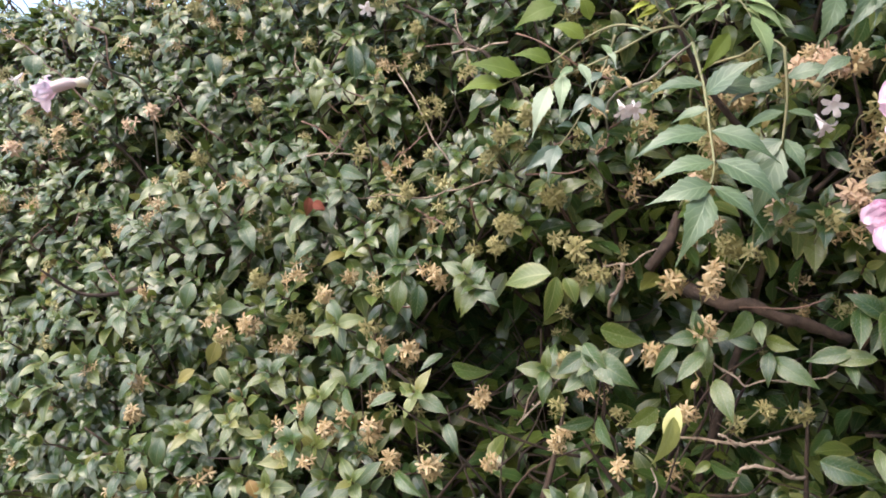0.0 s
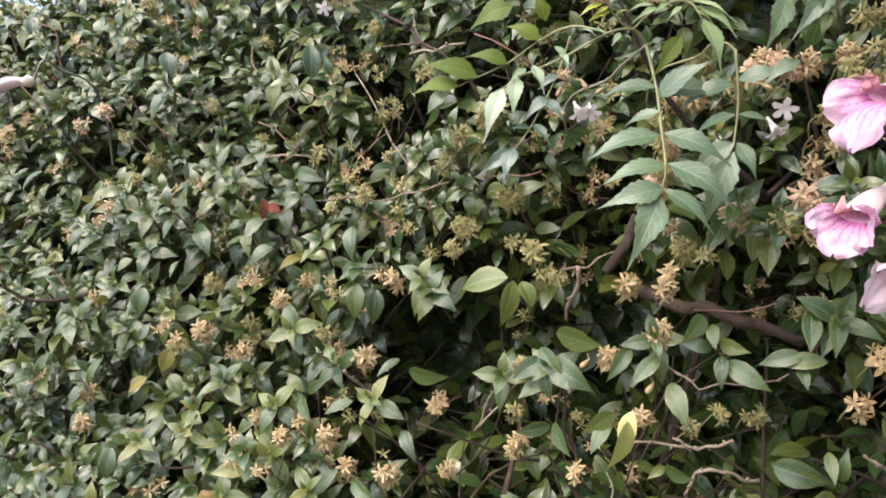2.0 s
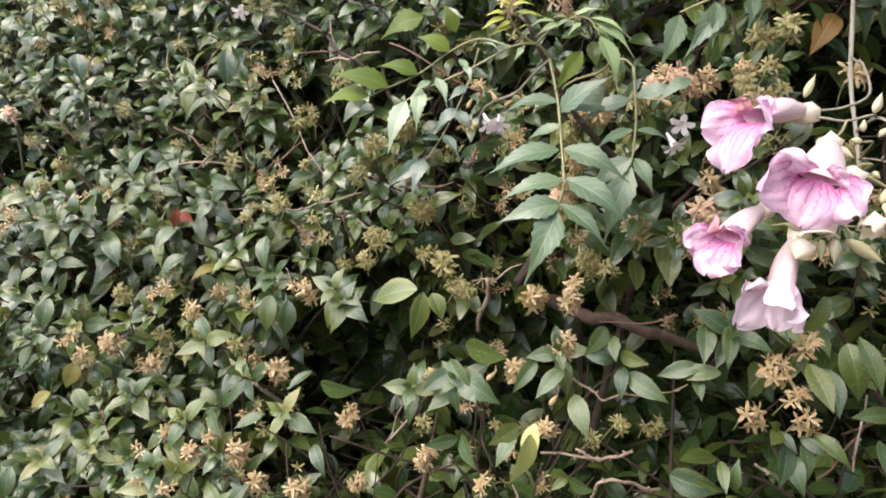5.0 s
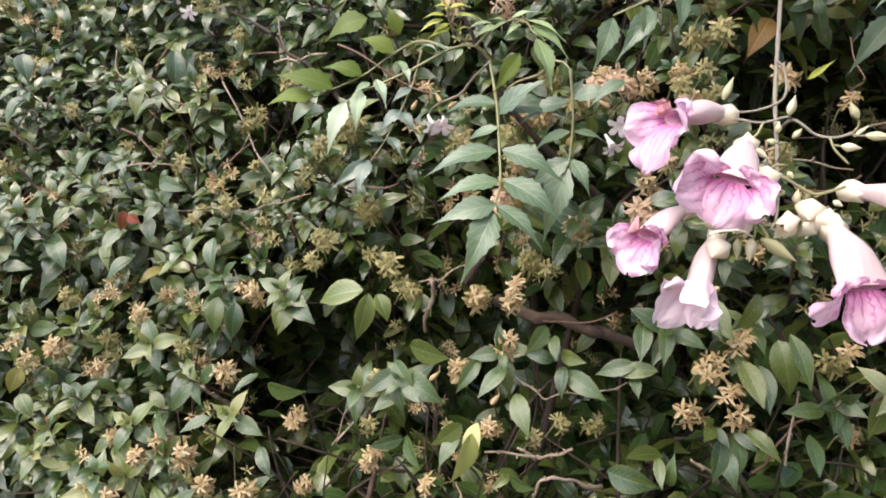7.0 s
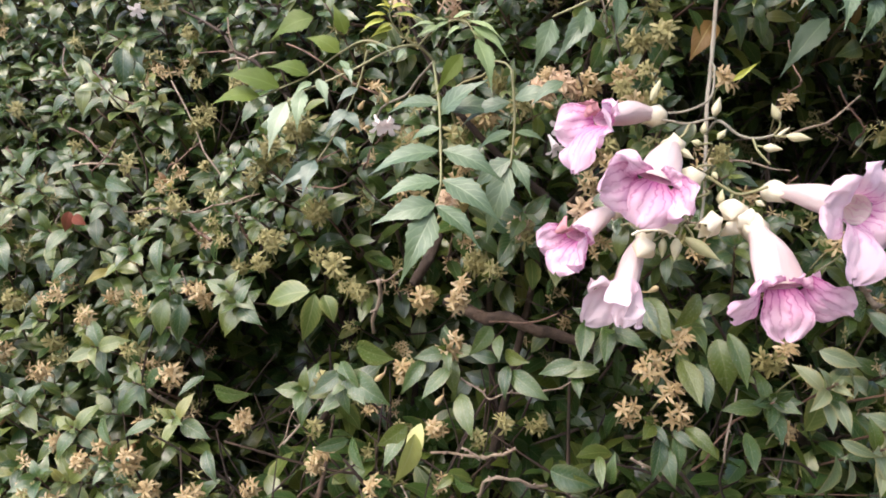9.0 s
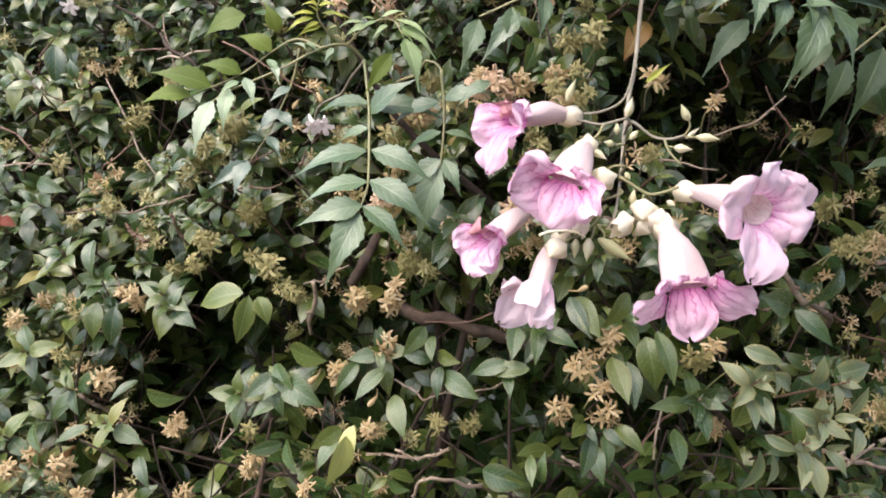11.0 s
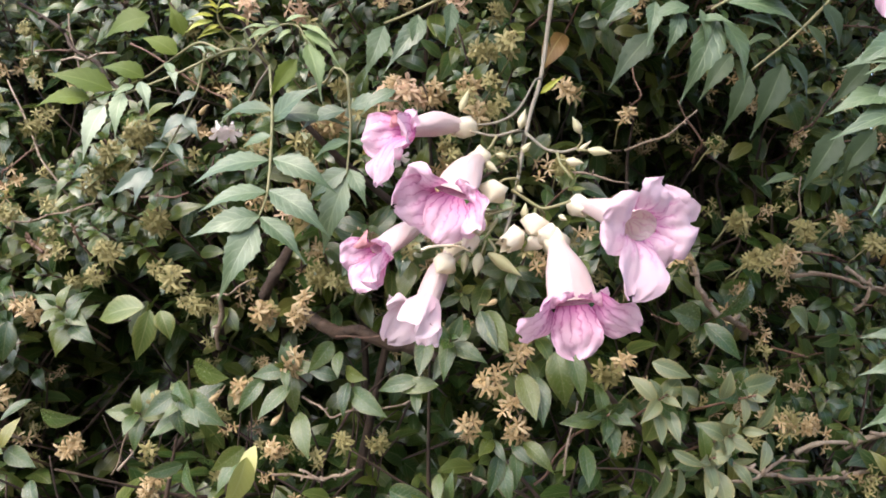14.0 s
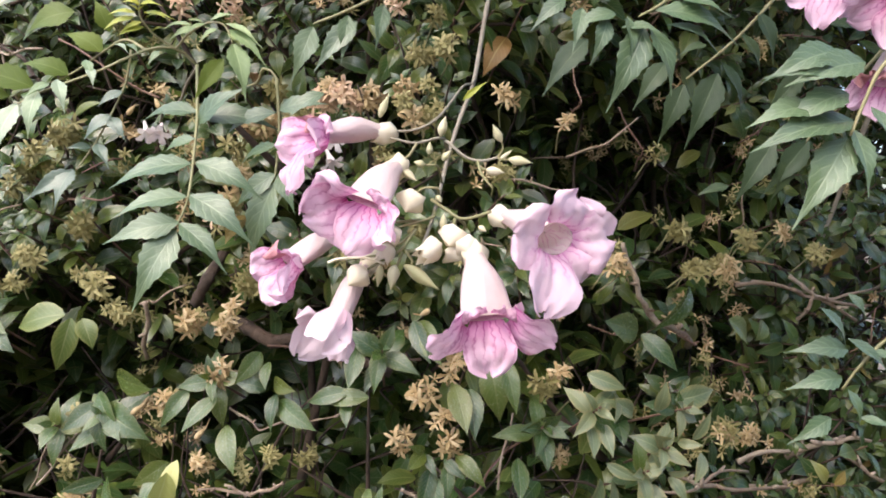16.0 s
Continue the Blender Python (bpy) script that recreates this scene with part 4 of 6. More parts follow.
single_leaf((-0.2585, 0.6919, 1.3172), (-0.2645, 0.683, 1.2893), 0, (0, -0.9, 0.4), 0.60, "grey-green leaf")
single_leaf((-0.2734, 0.6407, 1.1718), (-0.2771, 0.6307, 1.1438), 0, (0, -0.9, 0.3), 0.55, "grey-green leaf")
single_leaf((-0.0939, 0.7192, 1.5635), (-0.0905, 0.7041, 1.5201), 0, (0.2, -0.9, 0.3), 0.42, "drooping green leaf")
single_leaf((-0.2593, 0.7715, 1.566), (-0.2496, 0.7593, 1.5357), 0, (0.2, -0.9, 0.3), 0.55, "grey-green leaf")
single_leaf((-0.4447, 0.8497, 1.6239), (-0.4362, 0.8355, 1.5933), 0, (0.2, -0.9, 0.3), 0.50, "grey-green leaf")
single_leaf((-0.502, 0.8436, 1.5795), (-0.4973, 0.8317, 1.552), 0, (0.2, -0.9, 0.3), 0.80, "grey-green leaf")
single_leaf((0.2883, 0.4418, 1.2957), (0.2575, 0.4535, 1.2927), 0, (0, -0.75, 0.65), 0.38, "large green leaf")
single_leaf((0.6086, 0.443, 1.3349), (0.5955, 0.4345, 1.3209), 1, (0.1, -0.9, 0.2), 0.70, "pale yellow-green leaf")
single_leaf((0.5556, 0.4209, 1.3421), (0.5874, 0.4304, 1.3198), 1, (0.1, -0.9, 0.3), 0.45, "pale green leaf")
single_leaf((0.434, 0.4209, 1.2513), (0.4573, 0.4269, 1.2888), 1, (0.1, -0.9, 0.3), 0.45, "green leaf with yellow edges")


def leaves_at(kind, lift, label, rows):
    """Leaves that stand out on the face: x and z of base and tip, four numbers each."""
    for k in range(0, len(rows), 4):
        a, b, c, d = rows[k:k + 4]
        base, tip = Vector((a, front(a, b) - lift + 0.012, b)), Vector((c, front(c, d) - lift - rnd(0, 0.008), d))
        way = tip - base
        n = outward(a, b) + Vector((rnd(-0.4, 0.4), rnd(-0.1, 0.2), rnd(-0.5, 0.35)))
        part("leaf", LOOSE[random.randrange(len(LEAVES))][kind], None, shrubs[shrub_at(a)], label, placed(base, way, n, way.length * 1.04, rnd(0.85, 1.02)))


leaves_at(0, 0.026, "glossy dark green leaf", (0.192, 1.29, 0.169, 1.271, 0.198, 1.272, 0.199, 1.249, 0.284, 1.328, 0.274, 1.303, 0.221, 1.321, 0.205, 1.305, 0.226, 1.315, 0.221, 1.301, 0.229, 1.303, 0.238, 1.3, 0.224, 1.297, 0.203, 1.305, 0.232, 1.29, 0.25, 1.276, 0.231, 1.294, 0.222, 1.276, 0.114, 1.28, 0.089, 1.265, 0.115, 1.276, 0.111, 1.253, 0.118, 1.278, 0.138, 1.266, 0.117, 1.231, 0.09, 1.226, 0.12, 1.234, 0.123, 1.215, 0.16, 1.246, 0.138, 1.233, 0.158, 1.239, 0.139, 1.222, 0.191, 1.214, 0.202, 1.212, 0.191, 1.214, 0.177, 1.21, 0.255, 1.225, 0.276, 1.221, 0.287, 1.237, 0.282, 1.222, 0.327, 1.251, 0.315, 1.228, 0.275, 1.291, 0.271, 1.281))
leaves_at(0, 0.026, "glossy dark green leaf", (0.359, 1.348, 0.337, 1.326, 0.319, 1.345, 0.324, 1.321, 0.368, 1.318, 0.368, 1.285, 0.344, 1.304, 0.345, 1.277, 0.323, 1.26, 0.307, 1.254, 0.323, 1.259, 0.326, 1.251, 0.323, 1.261, 0.311, 1.268, 0.329, 1.245, 0.323, 1.228, 0.335, 1.256, 0.343, 1.249, 0.258, 1.223, 0.278, 1.219, 0.293, 1.219, 0.29, 1.241, 0.112, 1.288, 0.124, 1.267, 0.174, 1.294, 0.154, 1.274))
leaves_at(0, 0.026, "glossy dark green leaf", (0.478, 1.336, 0.439, 1.347, 0.529, 1.366, 0.499, 1.336, 0.481, 1.334, 0.498, 1.312, 0.376, 1.322, 0.379, 1.289, 0.354, 1.301, 0.35, 1.275, 0.298, 1.327, 0.289, 1.304, 0.323, 1.345, 0.329, 1.321, 0.337, 1.253, 0.333, 1.234, 0.343, 1.258, 0.355, 1.247, 0.383, 1.256, 0.377, 1.234, 0.4, 1.278, 0.382, 1.277, 0.4, 1.277, 0.391, 1.265, 0.401, 1.279, 0.405, 1.286, 0.402, 1.277, 0.408, 1.274, 0.124, 1.3, 0.152, 1.298, 0, 1.267, -0.02, 1.255))
leaves_at(5, 0.042, "pale grey-green leaf with yellow-brown edges", (0.444, 1.303, 0.437, 1.287, 0.427, 1.282, 0.419, 1.264, 0.435, 1.281, 0.434, 1.265, 0.459, 1.285, 0.437, 1.3, 0.479, 1.285, 0.479, 1.306, 0.495, 1.291, 0.523, 1.298, 0.509, 1.262, 0.518, 1.283, 0.437, 1.255, 0.453, 1.247, 0.48, 1.246, 0.468, 1.261, 0.485, 1.243, 0.495, 1.247, 0.485, 1.241, 0.491, 1.231, 0.465, 1.241, 0.451, 1.225, 0.47, 1.239, 0.469, 1.215, 0.432, 1.246, 0.413, 1.226, 0.441, 1.244, 0.428, 1.23, 0.517, 1.252, 0.504, 1.239, 0.487, 1.264, 0.467, 1.273, 0.495, 1.262, 0.502, 1.265, 0.427, 1.313, 0.446, 1.305))
leaves_at(0, 0.026, "glossy dark green leaf", (-0.331, 1.374, -0.353, 1.362, -0.293, 1.398, -0.319, 1.391, -0.218, 1.416, -0.237, 1.407, -0.126, 1.359, -0.151, 1.348, -0.139, 1.387, -0.154, 1.368, -0.104, 1.433, -0.079, 1.425, -0.045, 1.38, -0.049, 1.352, -0.208, 1.375, -0.194, 1.358, -0.402, 1.437, -0.425, 1.418, -0.337, 1.282, -0.326, 1.267, -0.307, 1.291, -0.296, 1.277, -0.451, 1.293, -0.486, 1.283, -0.401, 1.313, -0.416, 1.301, -0.367, 1.332, -0.391, 1.326, -0.227, 1.343, -0.234, 1.33, -0.091, 1.227, -0.083, 1.209, -0.042, 1.228, -0.067, 1.218, 0.008, 1.258, 0.035, 1.256, 0.003, 1.21, 0.01, 1.194, -0.041, 1.164, -0.023, 1.155))


def rosettes(kind, rows, size=1.0, lift=0.022):
    """Shoot tips that face outward, with crossed pairs of leaves round them: x and z, two numbers each."""
    for k in range(0, len(rows), 2):
        x, z = rows[k], rows[k + 1]
        axis = (outward(x, z) + Vector((rnd(-0.3, 0.2), 0, rnd(0.1, 0.5)))).normalized()
        at = Vector((x, front(x, z) - lift, z))
        p = axis.orthogonal().normalized()
        p.rotate(Matrix.Rotation(rnd(0, 6.28), 3, axis))
        for j, (length, theta) in enumerate(((0.011, 28), (0.02, 52), (0.029, 72), (0.031, 84))):
            q = p if j % 2 else axis.cross(p)
            for sign in (1, -1):
                t = radians(theta + rnd(-8, 8))
                d = math.cos(t) * axis + math.sin(t) * sign * q + Vector((rnd(-0.1, 0.1), 0, rnd(-0.15, 0.05)))
                n = math.sin(t) * axis - math.cos(t) * sign * q
                part("leaf", LOOSE[random.randrange(len(LEAVES))][kind if j < 2 or kind == 0 else random.choice((kind, 0))], None, shrubs[shrub_at(x)], "", placed(at, d, n, size * length * rnd(0.85, 1.1)))
            at = at - axis * 0.005 * size
        part("twig", rod([at + 0.02 * axis, at, at - 0.05 * axis], 0.0007, 0.001, 5, 3), RED_TWIG, shrubs[shrub_at(x)])


rosettes(0, (-0.171, 1.238, -0.063, 1.259, -0.262, 1.357, 0.018, 1.339, 0.115, 1.276, -0.153, 1.525, -0.197, 1.443, -0.278, 1.284, -0.334, 1.290, -0.322, 1.374, -0.263, 1.393, -0.415, 1.277, -0.317, 1.141, -0.373, 1.235, -0.430, 1.209, -0.103, 1.415, -0.313, 1.230))
rosettes(1, (-0.206, 1.190, -0.121, 1.176, -0.082, 1.154, -0.104, 1.286, -0.118, 1.220, -0.027, 1.235, -0.164, 1.138, -0.248, 1.180))
rosettes(0, (0.399, 1.278, 0.082, 1.266, 0.188, 1.304, 0.026, 1.329, 0.297, 1.327))
rosettes(5, (0.428, 1.293, 0.460, 1.251, 0.477, 1.264, 0.497, 1.288), 0.8, 0.04)

# ---- the trumpet vine ----
vine = thing("trumpet_vine", (0.55, 0.75, 0), "pink trumpet vine with a hanging flower cluster and serrated green leaves", "vine", "trumpet vines")
upper_vine = thing("trumpet_vine", (0.75, 0.72, 0), "trumpet vine with pink flowers among serrated green leaves", "vine", "trumpet vines")
far_vine = thing("trumpet_vine", (-0.42, 0.95, 0), "trumpet vine with one pale pink flower in the hedge", "vine", "trumpet vines")
SERRATE = (tuple(k / 16 for k in range(17)), (0.05, 0.32, 0.6, 0.82, 0.95, 1.0, 0.98, 0.91, 0.8, 0.67, 0.53, 0.39, 0.27, 0.17, 0.1, 0.055, 0.01))
LEAFLETS = [leaf_shape(*SERRATE, ratio, fold, droop, twist, 0.07, 0.010) for ratio, fold, droop, twist in ((0.37, 0.35, 0.15, 0.1), (0.40, 0.25, 0.22, -0.15), (0.35, 0.45, 0.08, 0.2), (0.38, 0.3, 0.3, 0.0))]
FINE = [[shape_mesh("leaflet", s, [m]) for s in LEAFLETS] for m in (VINE, VINE_YOUNG, VINE_SHADED, VINE_GLARE, VINE_SOFT, VINE_FRESH, VINE_BLUE)]


def leaflet(parent, base, tip, normal=(0, -0.75, 0.65), young=0, width=1.0):
    d = Vector(tip) - Vector(base)
    return part("leaflet", random.choice(FINE[young]), None, parent, ("", "yellow-green young leaflet", "leaflet with shade in its dark green", "pale folded leaflet, sky glare in its colour", "slender pale leaflet", "broad yellow-green leaflet", "blue-green leaflet")[young], placed(Vector(base), d, Vector(normal) + Vector((rnd(-0.2, 0.2), rnd(-0.1, 0.1), rnd(-0.2, 0.2))), d.length * 1.03, width))


def compound_leaf(parent, stalk, pairs, r=0.0011, young=0, label="serrated green compound leaf", width=0):
    """stalk: points along the midrib; pairs: rows of base (3 numbers) and tip (3 numbers) of each leaflet."""
    ob = part("compound_leaf", rod(stalk, r, r * 0.6, 6, 6, 0.08), STALK, parent, label)
    for row in pairs:
        leaflet(ob, row[:3], row[3:6], young=young, width=width or (0.72 if young == 1 else 0.95))
    return ob


def stem(parent, pts, r0, r1, mat=None, name="stem", label=""):
    return part(name, rod(pts, 0.72 * r0, 0.72 * r1, 8, 7, 0.1), mat or STEM, parent, label)


# unseen vine leaves, added above the hedge to shade its right side
def crown(parent, count, box, rise):
    """Added leaflets over the hedge that cast shade on it: count, the x and y that they spread over, and their height.
    """
    rows = []
    x0, x1, y0, y1 = box
    for k in range(count):
        at = Vector((rnd(x0, x1), rnd(y0, y1), 0))
        at.z = rise + 0.1 * rnd(-0.6, 1) + 0.1 * max(0.0, at.x) + 0.05 * noise.noise((at.x * 6, at.y * 6, 2.0))
        a = rnd(0, 6.28)
        d, n = Vector((math.cos(a), math.sin(a), rnd(-0.5, 0.1))), Vector((rnd(-0.3, 0.3), rnd(-0.4, 0.2), 1))
        x_, y_, z_ = frame_of(d, n)
        length = rnd(0.035, 0.055)
        rows.append((random.randrange(4), at, x_ * length, y_ * length, z_ * length, 0))
    part("crown", joined_mesh("crown", LEAFLETS, rows, [VINE]), None, parent, kind="stuff")
    # the strands added to carry them, from the hedge's top outward
    for k in range(7):
        xs, xe = x0 + (x1 - x0) * (k + 0.5) / 7 + rnd(-0.03, 0.03), x0 + (x1 - x0) * (k + 0.5) / 7 + rnd(-0.05, 0.05)
        back = front(xs, 1.6) + 0.22
        top = rise + 0.06 + 0.1 * max(0.0, xe)
        part("strand", rod([(xs, back + 0.05, 1.55), (xs, back, top - 0.02), (0.5 * (xs + xe), 0.5 * (back + y0), top + 0.04), (xe, y0 + 0.02, top - 0.01)], 0.0022, 0.0009, 6, 5, 0.1), STEM, parent)


crown(upper_vine, 270, (0.42, 0.85, 0.14, 0.4), 1.73)
crown(upper_vine, 1900, (0.52, 1.3, 0.27, 0.95), 1.70)
crown(upper_vine, 450, (0.14, 0.55, 0.22, 0.72), 1.75)

# main hanging stem, the flower stalks and the leaf stems
stem(vine, ((0.55, 0.75, 0.0), (0.56, 0.76, 0.5), (0.6, 0.78, 1.2), (0.4692, 0.6453, 1.6928), (0.3942, 0.4753, 1.6328), (0.3630, 0.4300, 1.5590), (0.3450, 0.4050, 1.5010), (0.3280, 0.3800, 1.4740), (0.3130, 0.3550, 1.4500), (0.3030, 0.3380, 1.4290), (0.2930, 0.3220, 1.4110), (0.2850, 0.3120, 1.3990)), 0.0030, 0.0009, STEM, "stem", "long grey-green hanging stem")
stem(vine, ((0.3450, 0.4050, 1.5010), (0.3370, 0.3880, 1.4945), (0.3246, 0.3673, 1.4886), (0.2994, 0.3285, 1.466), (0.289, 0.3333, 1.4595), (0.2749, 0.3406, 1.4585)), 0.0010, 0.0008, STEM, "flower_stalk", "")
stem(vine, ((0.3130, 0.3550, 1.4500), (0.3005, 0.3254, 1.4549), (0.2876, 0.3288, 1.4523), (0.2786, 0.3337, 1.4543), (0.2735, 0.342, 1.4562)), 0.0010, 0.0008, STEM, "flower_stalk", "")
stem(vine, ((0.2881, 0.3287, 1.4523), (0.2842, 0.3272, 1.4465), (0.28, 0.3271, 1.4435)), 0.0010, 0.0008, STALK, "flower_stalk", "")
stem(vine, ((0.3130, 0.3550, 1.4500), (0.3018, 0.3248, 1.4535), (0.3092, 0.3179, 1.4457), (0.3164, 0.3135, 1.4437), (0.323, 0.3096, 1.4453)), 0.0011, 0.0009, STEM, "flower_stalk", "")
stem(vine, ((0.323, 0.3096, 1.4453), (0.3249, 0.3081, 1.4492), (0.324, 0.3074, 1.4529)), 0.0008, 0.0006, STALK, "flower_stalk", "")
stem(vine, ((0.323, 0.3094, 1.4448), (0.3258, 0.3075, 1.4442), (0.3279, 0.3058, 1.4442)), 0.0008, 0.0006, STALK, "flower_stalk", "")
stem(vine, ((0.3145, 0.314, 1.4434), (0.3155, 0.3112, 1.4373), (0.3199, 0.3073, 1.4303)), 0.0009, 0.0007, STALK, "flower_stalk", "")
stem(vine, ((0.3156, 0.3135, 1.4401), (0.3182, 0.3105, 1.4392), (0.319, 0.3091, 1.4387)), 0.0008, 0.0006, STALK, "flower_stalk", "")
stem(vine, ((0.3020, 0.3364, 1.4272), (0.2964, 0.3206, 1.4301), (0.2896, 0.3199, 1.4301), (0.2849, 0.3187, 1.4272)), 0.0010, 0.0008, STALK, "flower_stalk", "")
stem(vine, ((0.3000, 0.3332, 1.4236), (0.2938, 0.3199, 1.4245), (0.2998, 0.3157, 1.4196), (0.306, 0.3126, 1.4158), (0.3127, 0.3107, 1.4169), (0.3199, 0.3089, 1.4195)), 0.0012, 0.0010, STALK, "flower_stalk", "")
stem(vine, ((0.3033, 0.3134, 1.4158), (0.3028, 0.3133, 1.4122), (0.3033, 0.3129, 1.4075)), 0.0012, 0.0010, STALK, "flower_stalk", "")
stem(vine, ((0.3056, 0.3138, 1.4152), (0.3098, 0.318, 1.4128), (0.3115, 0.3241, 1.4097)), 0.0011, 0.0009, STALK, "flower_stalk", "")
stem(vine, ((0.2855, 0.3188, 1.4105), (0.2758, 0.3157, 1.3997), (0.2643, 0.3156, 1.398), (0.2588, 0.3159, 1.3966)), 0.0010, 0.0008, STALK, "flower_stalk", "")
stem(vine, ((0.2801, 0.3179, 1.4), (0.2958, 0.3123, 1.4004), (0.3003, 0.3089, 1.4011)), 0.0009, 0.0007, STALK, "flower_stalk", "")
stem(vine, ((0.2758, 0.3157, 1.3983), (0.2685, 0.3153, 1.3958), (0.2613, 0.3149, 1.3918)), 0.0010, 0.0008, STALK, "flower_stalk", "")
stem(vine, ((0.2787, 0.3172, 1.3996), (0.276, 0.3143, 1.3949), (0.2741, 0.3135, 1.3917)), 0.0009, 0.0008, STALK, "flower_stalk", "")
stem(vine, ((0.2798, 0.3168, 1.4007), (0.2824, 0.3136, 1.3957), (0.2807, 0.3128, 1.393)), 0.0009, 0.0008, STALK, "flower_stalk", "")
stem(vine, ((0.2847, 0.3188, 1.4091), (0.2755, 0.3227, 1.402), (0.2597, 0.3293, 1.4011), (0.2533, 0.3332, 1.4)), 0.0011, 0.0008, STALK, "flower_stalk", "")
stem(vine, ((0.2975, 0.3292, 1.4191), (0.2933, 0.3184, 1.4162), (0.2792, 0.3184, 1.412), (0.2746, 0.3184, 1.4106)), 0.0009, 0.0008, STALK, "flower_stalk", "")
stem(vine, ((0.2874, 0.3188, 1.4148), (0.2664, 0.3333, 1.4128), (0.2531, 0.343, 1.4159)), 0.0010, 0.0008, STALK, "flower_stalk", "")
stem(vine, ((0.3053, 0.3418, 1.4337), (0.2965, 0.3212, 1.4408), (0.2909, 0.3206, 1.4412), (0.2878, 0.3204, 1.4418)), 0.0008, 0.0008, STALK, "flower_stalk", "")
stem(upper_vine, ((0.75, 0.72, 0), (0.78, 0.75, 0.8), (0.7173, 0.3851, 1.6856), (0.5565, 0.3267, 1.6147), (0.4664, 0.3113, 1.5822)), 0.0035, 0.0016, STEM, "stem", "")
stem(upper_vine, ((0.7173, 0.3851, 1.6856), (0.6107, 0.3078, 1.5821), (0.4914, 0.2357, 1.5009)), 0.0020, 0.0014, STEM, "stem", "")
stem(upper_vine, ((0.7173, 0.3851, 1.6856), (0.6245, 0.3689, 1.6251), (0.5488, 0.3586, 1.5786)), 0.0020, 0.0014, STEM, "stem", "")
stem(upper_vine, ((0.7173, 0.3851, 1.6856), (0.6538, 0.3575, 1.5871), (0.5875, 0.3327, 1.5229)), 0.0020, 0.0014, STEM, "stem", "")
stem(upper_vine, ((0.6107, 0.3078, 1.5821), (0.6295, 0.2942, 1.4488), (0.5549, 0.271, 1.3671)), 0.0020, 0.0014, STEM, "stem", "")
stem(vine, ((0.3302, 0.3431, 1.5384), (0.3193, 0.379, 1.5646), (0.3132, 0.4122, 1.5688)), 0.0015, 0.0012, STEM, "stem", "")
stem(vine, ((0.56, 0.76, 0.5), (0.42, 0.78, 1.2), (0.22, 0.60, 1.47), (0.2205, 0.495, 1.5085), (0.2255, 0.472, 1.5105), (0.2299, 0.4631, 1.5037)), 0.0018, 0.0009, STALK, "stem", "")
stem(vine, ((0.56, 0.76, 0.5), (0.30, 0.78, 1.25), (0.155, 0.64, 1.465), (0.168, 0.54, 1.500), (0.18, 0.4966, 1.5145)), 0.0020, 0.0012, STEM, "stem", "")
stem(far_vine, ((-0.42, 0.95, 0), (-0.43, 0.95, 0.8), (-0.36, 0.86, 1.45), (-0.3378, 0.6911, 1.5347), (-0.3489, 0.6698, 1.517)), 0.0030, 0.0010, STEM, "stem", "")

# compound leaves
compound_leaf(vine, ((0.18, 0.4967, 1.5152), (0.1809, 0.4757, 1.4806), (0.1792, 0.4587, 1.4494), (0.1764, 0.4424, 1.4237), (0.171, 0.4347, 1.4091)), ((0.1778, 0.4589, 1.4465, 0.1257, 0.4575, 1.4372), (0.1806, 0.4582, 1.4473, 0.2202, 0.4357, 1.4313), (0.176, 0.4426, 1.4255, 0.1321, 0.439, 1.419), (0.1777, 0.4422, 1.4265, 0.2145, 0.4148, 1.4035), (0.172, 0.4345, 1.4105, 0.1293, 0.4284, 1.4014), (0.1723, 0.4344, 1.4098, 0.1994, 0.4128, 1.3855), (0.1703, 0.4347, 1.4056, 0.1459, 0.4111, 1.3643), (0.1809, 0.4757, 1.4806, 0.141, 0.4871, 1.484), (0.1816, 0.4753, 1.4776, 0.2334, 0.4608, 1.4812), (0.1808, 0.4752, 1.4731, 0.2086, 0.448, 1.4978), (0.18, 0.4645, 1.4627, 0.159, 0.4804, 1.456)))
compound_leaf(vine, ((0.2299, 0.4631, 1.5037), (0.2315, 0.4607, 1.4699), (0.2284, 0.4596, 1.436)), ((0.2296, 0.4607, 1.4604, 0.2027, 0.473, 1.4512), (0.2315, 0.4602, 1.4605, 0.255, 0.4532, 1.4551), (0.2292, 0.4597, 1.4417, 0.1988, 0.4723, 1.4207), (0.2306, 0.4593, 1.4417, 0.2407, 0.4447, 1.4181), (0.2284, 0.4596, 1.436, 0.2092, 0.462, 1.3832), (0.2309, 0.4617, 1.483, 0.2588, 0.4438, 1.491), (0.2287, 0.4622, 1.4811, 0.1917, 0.4722, 1.4732)))
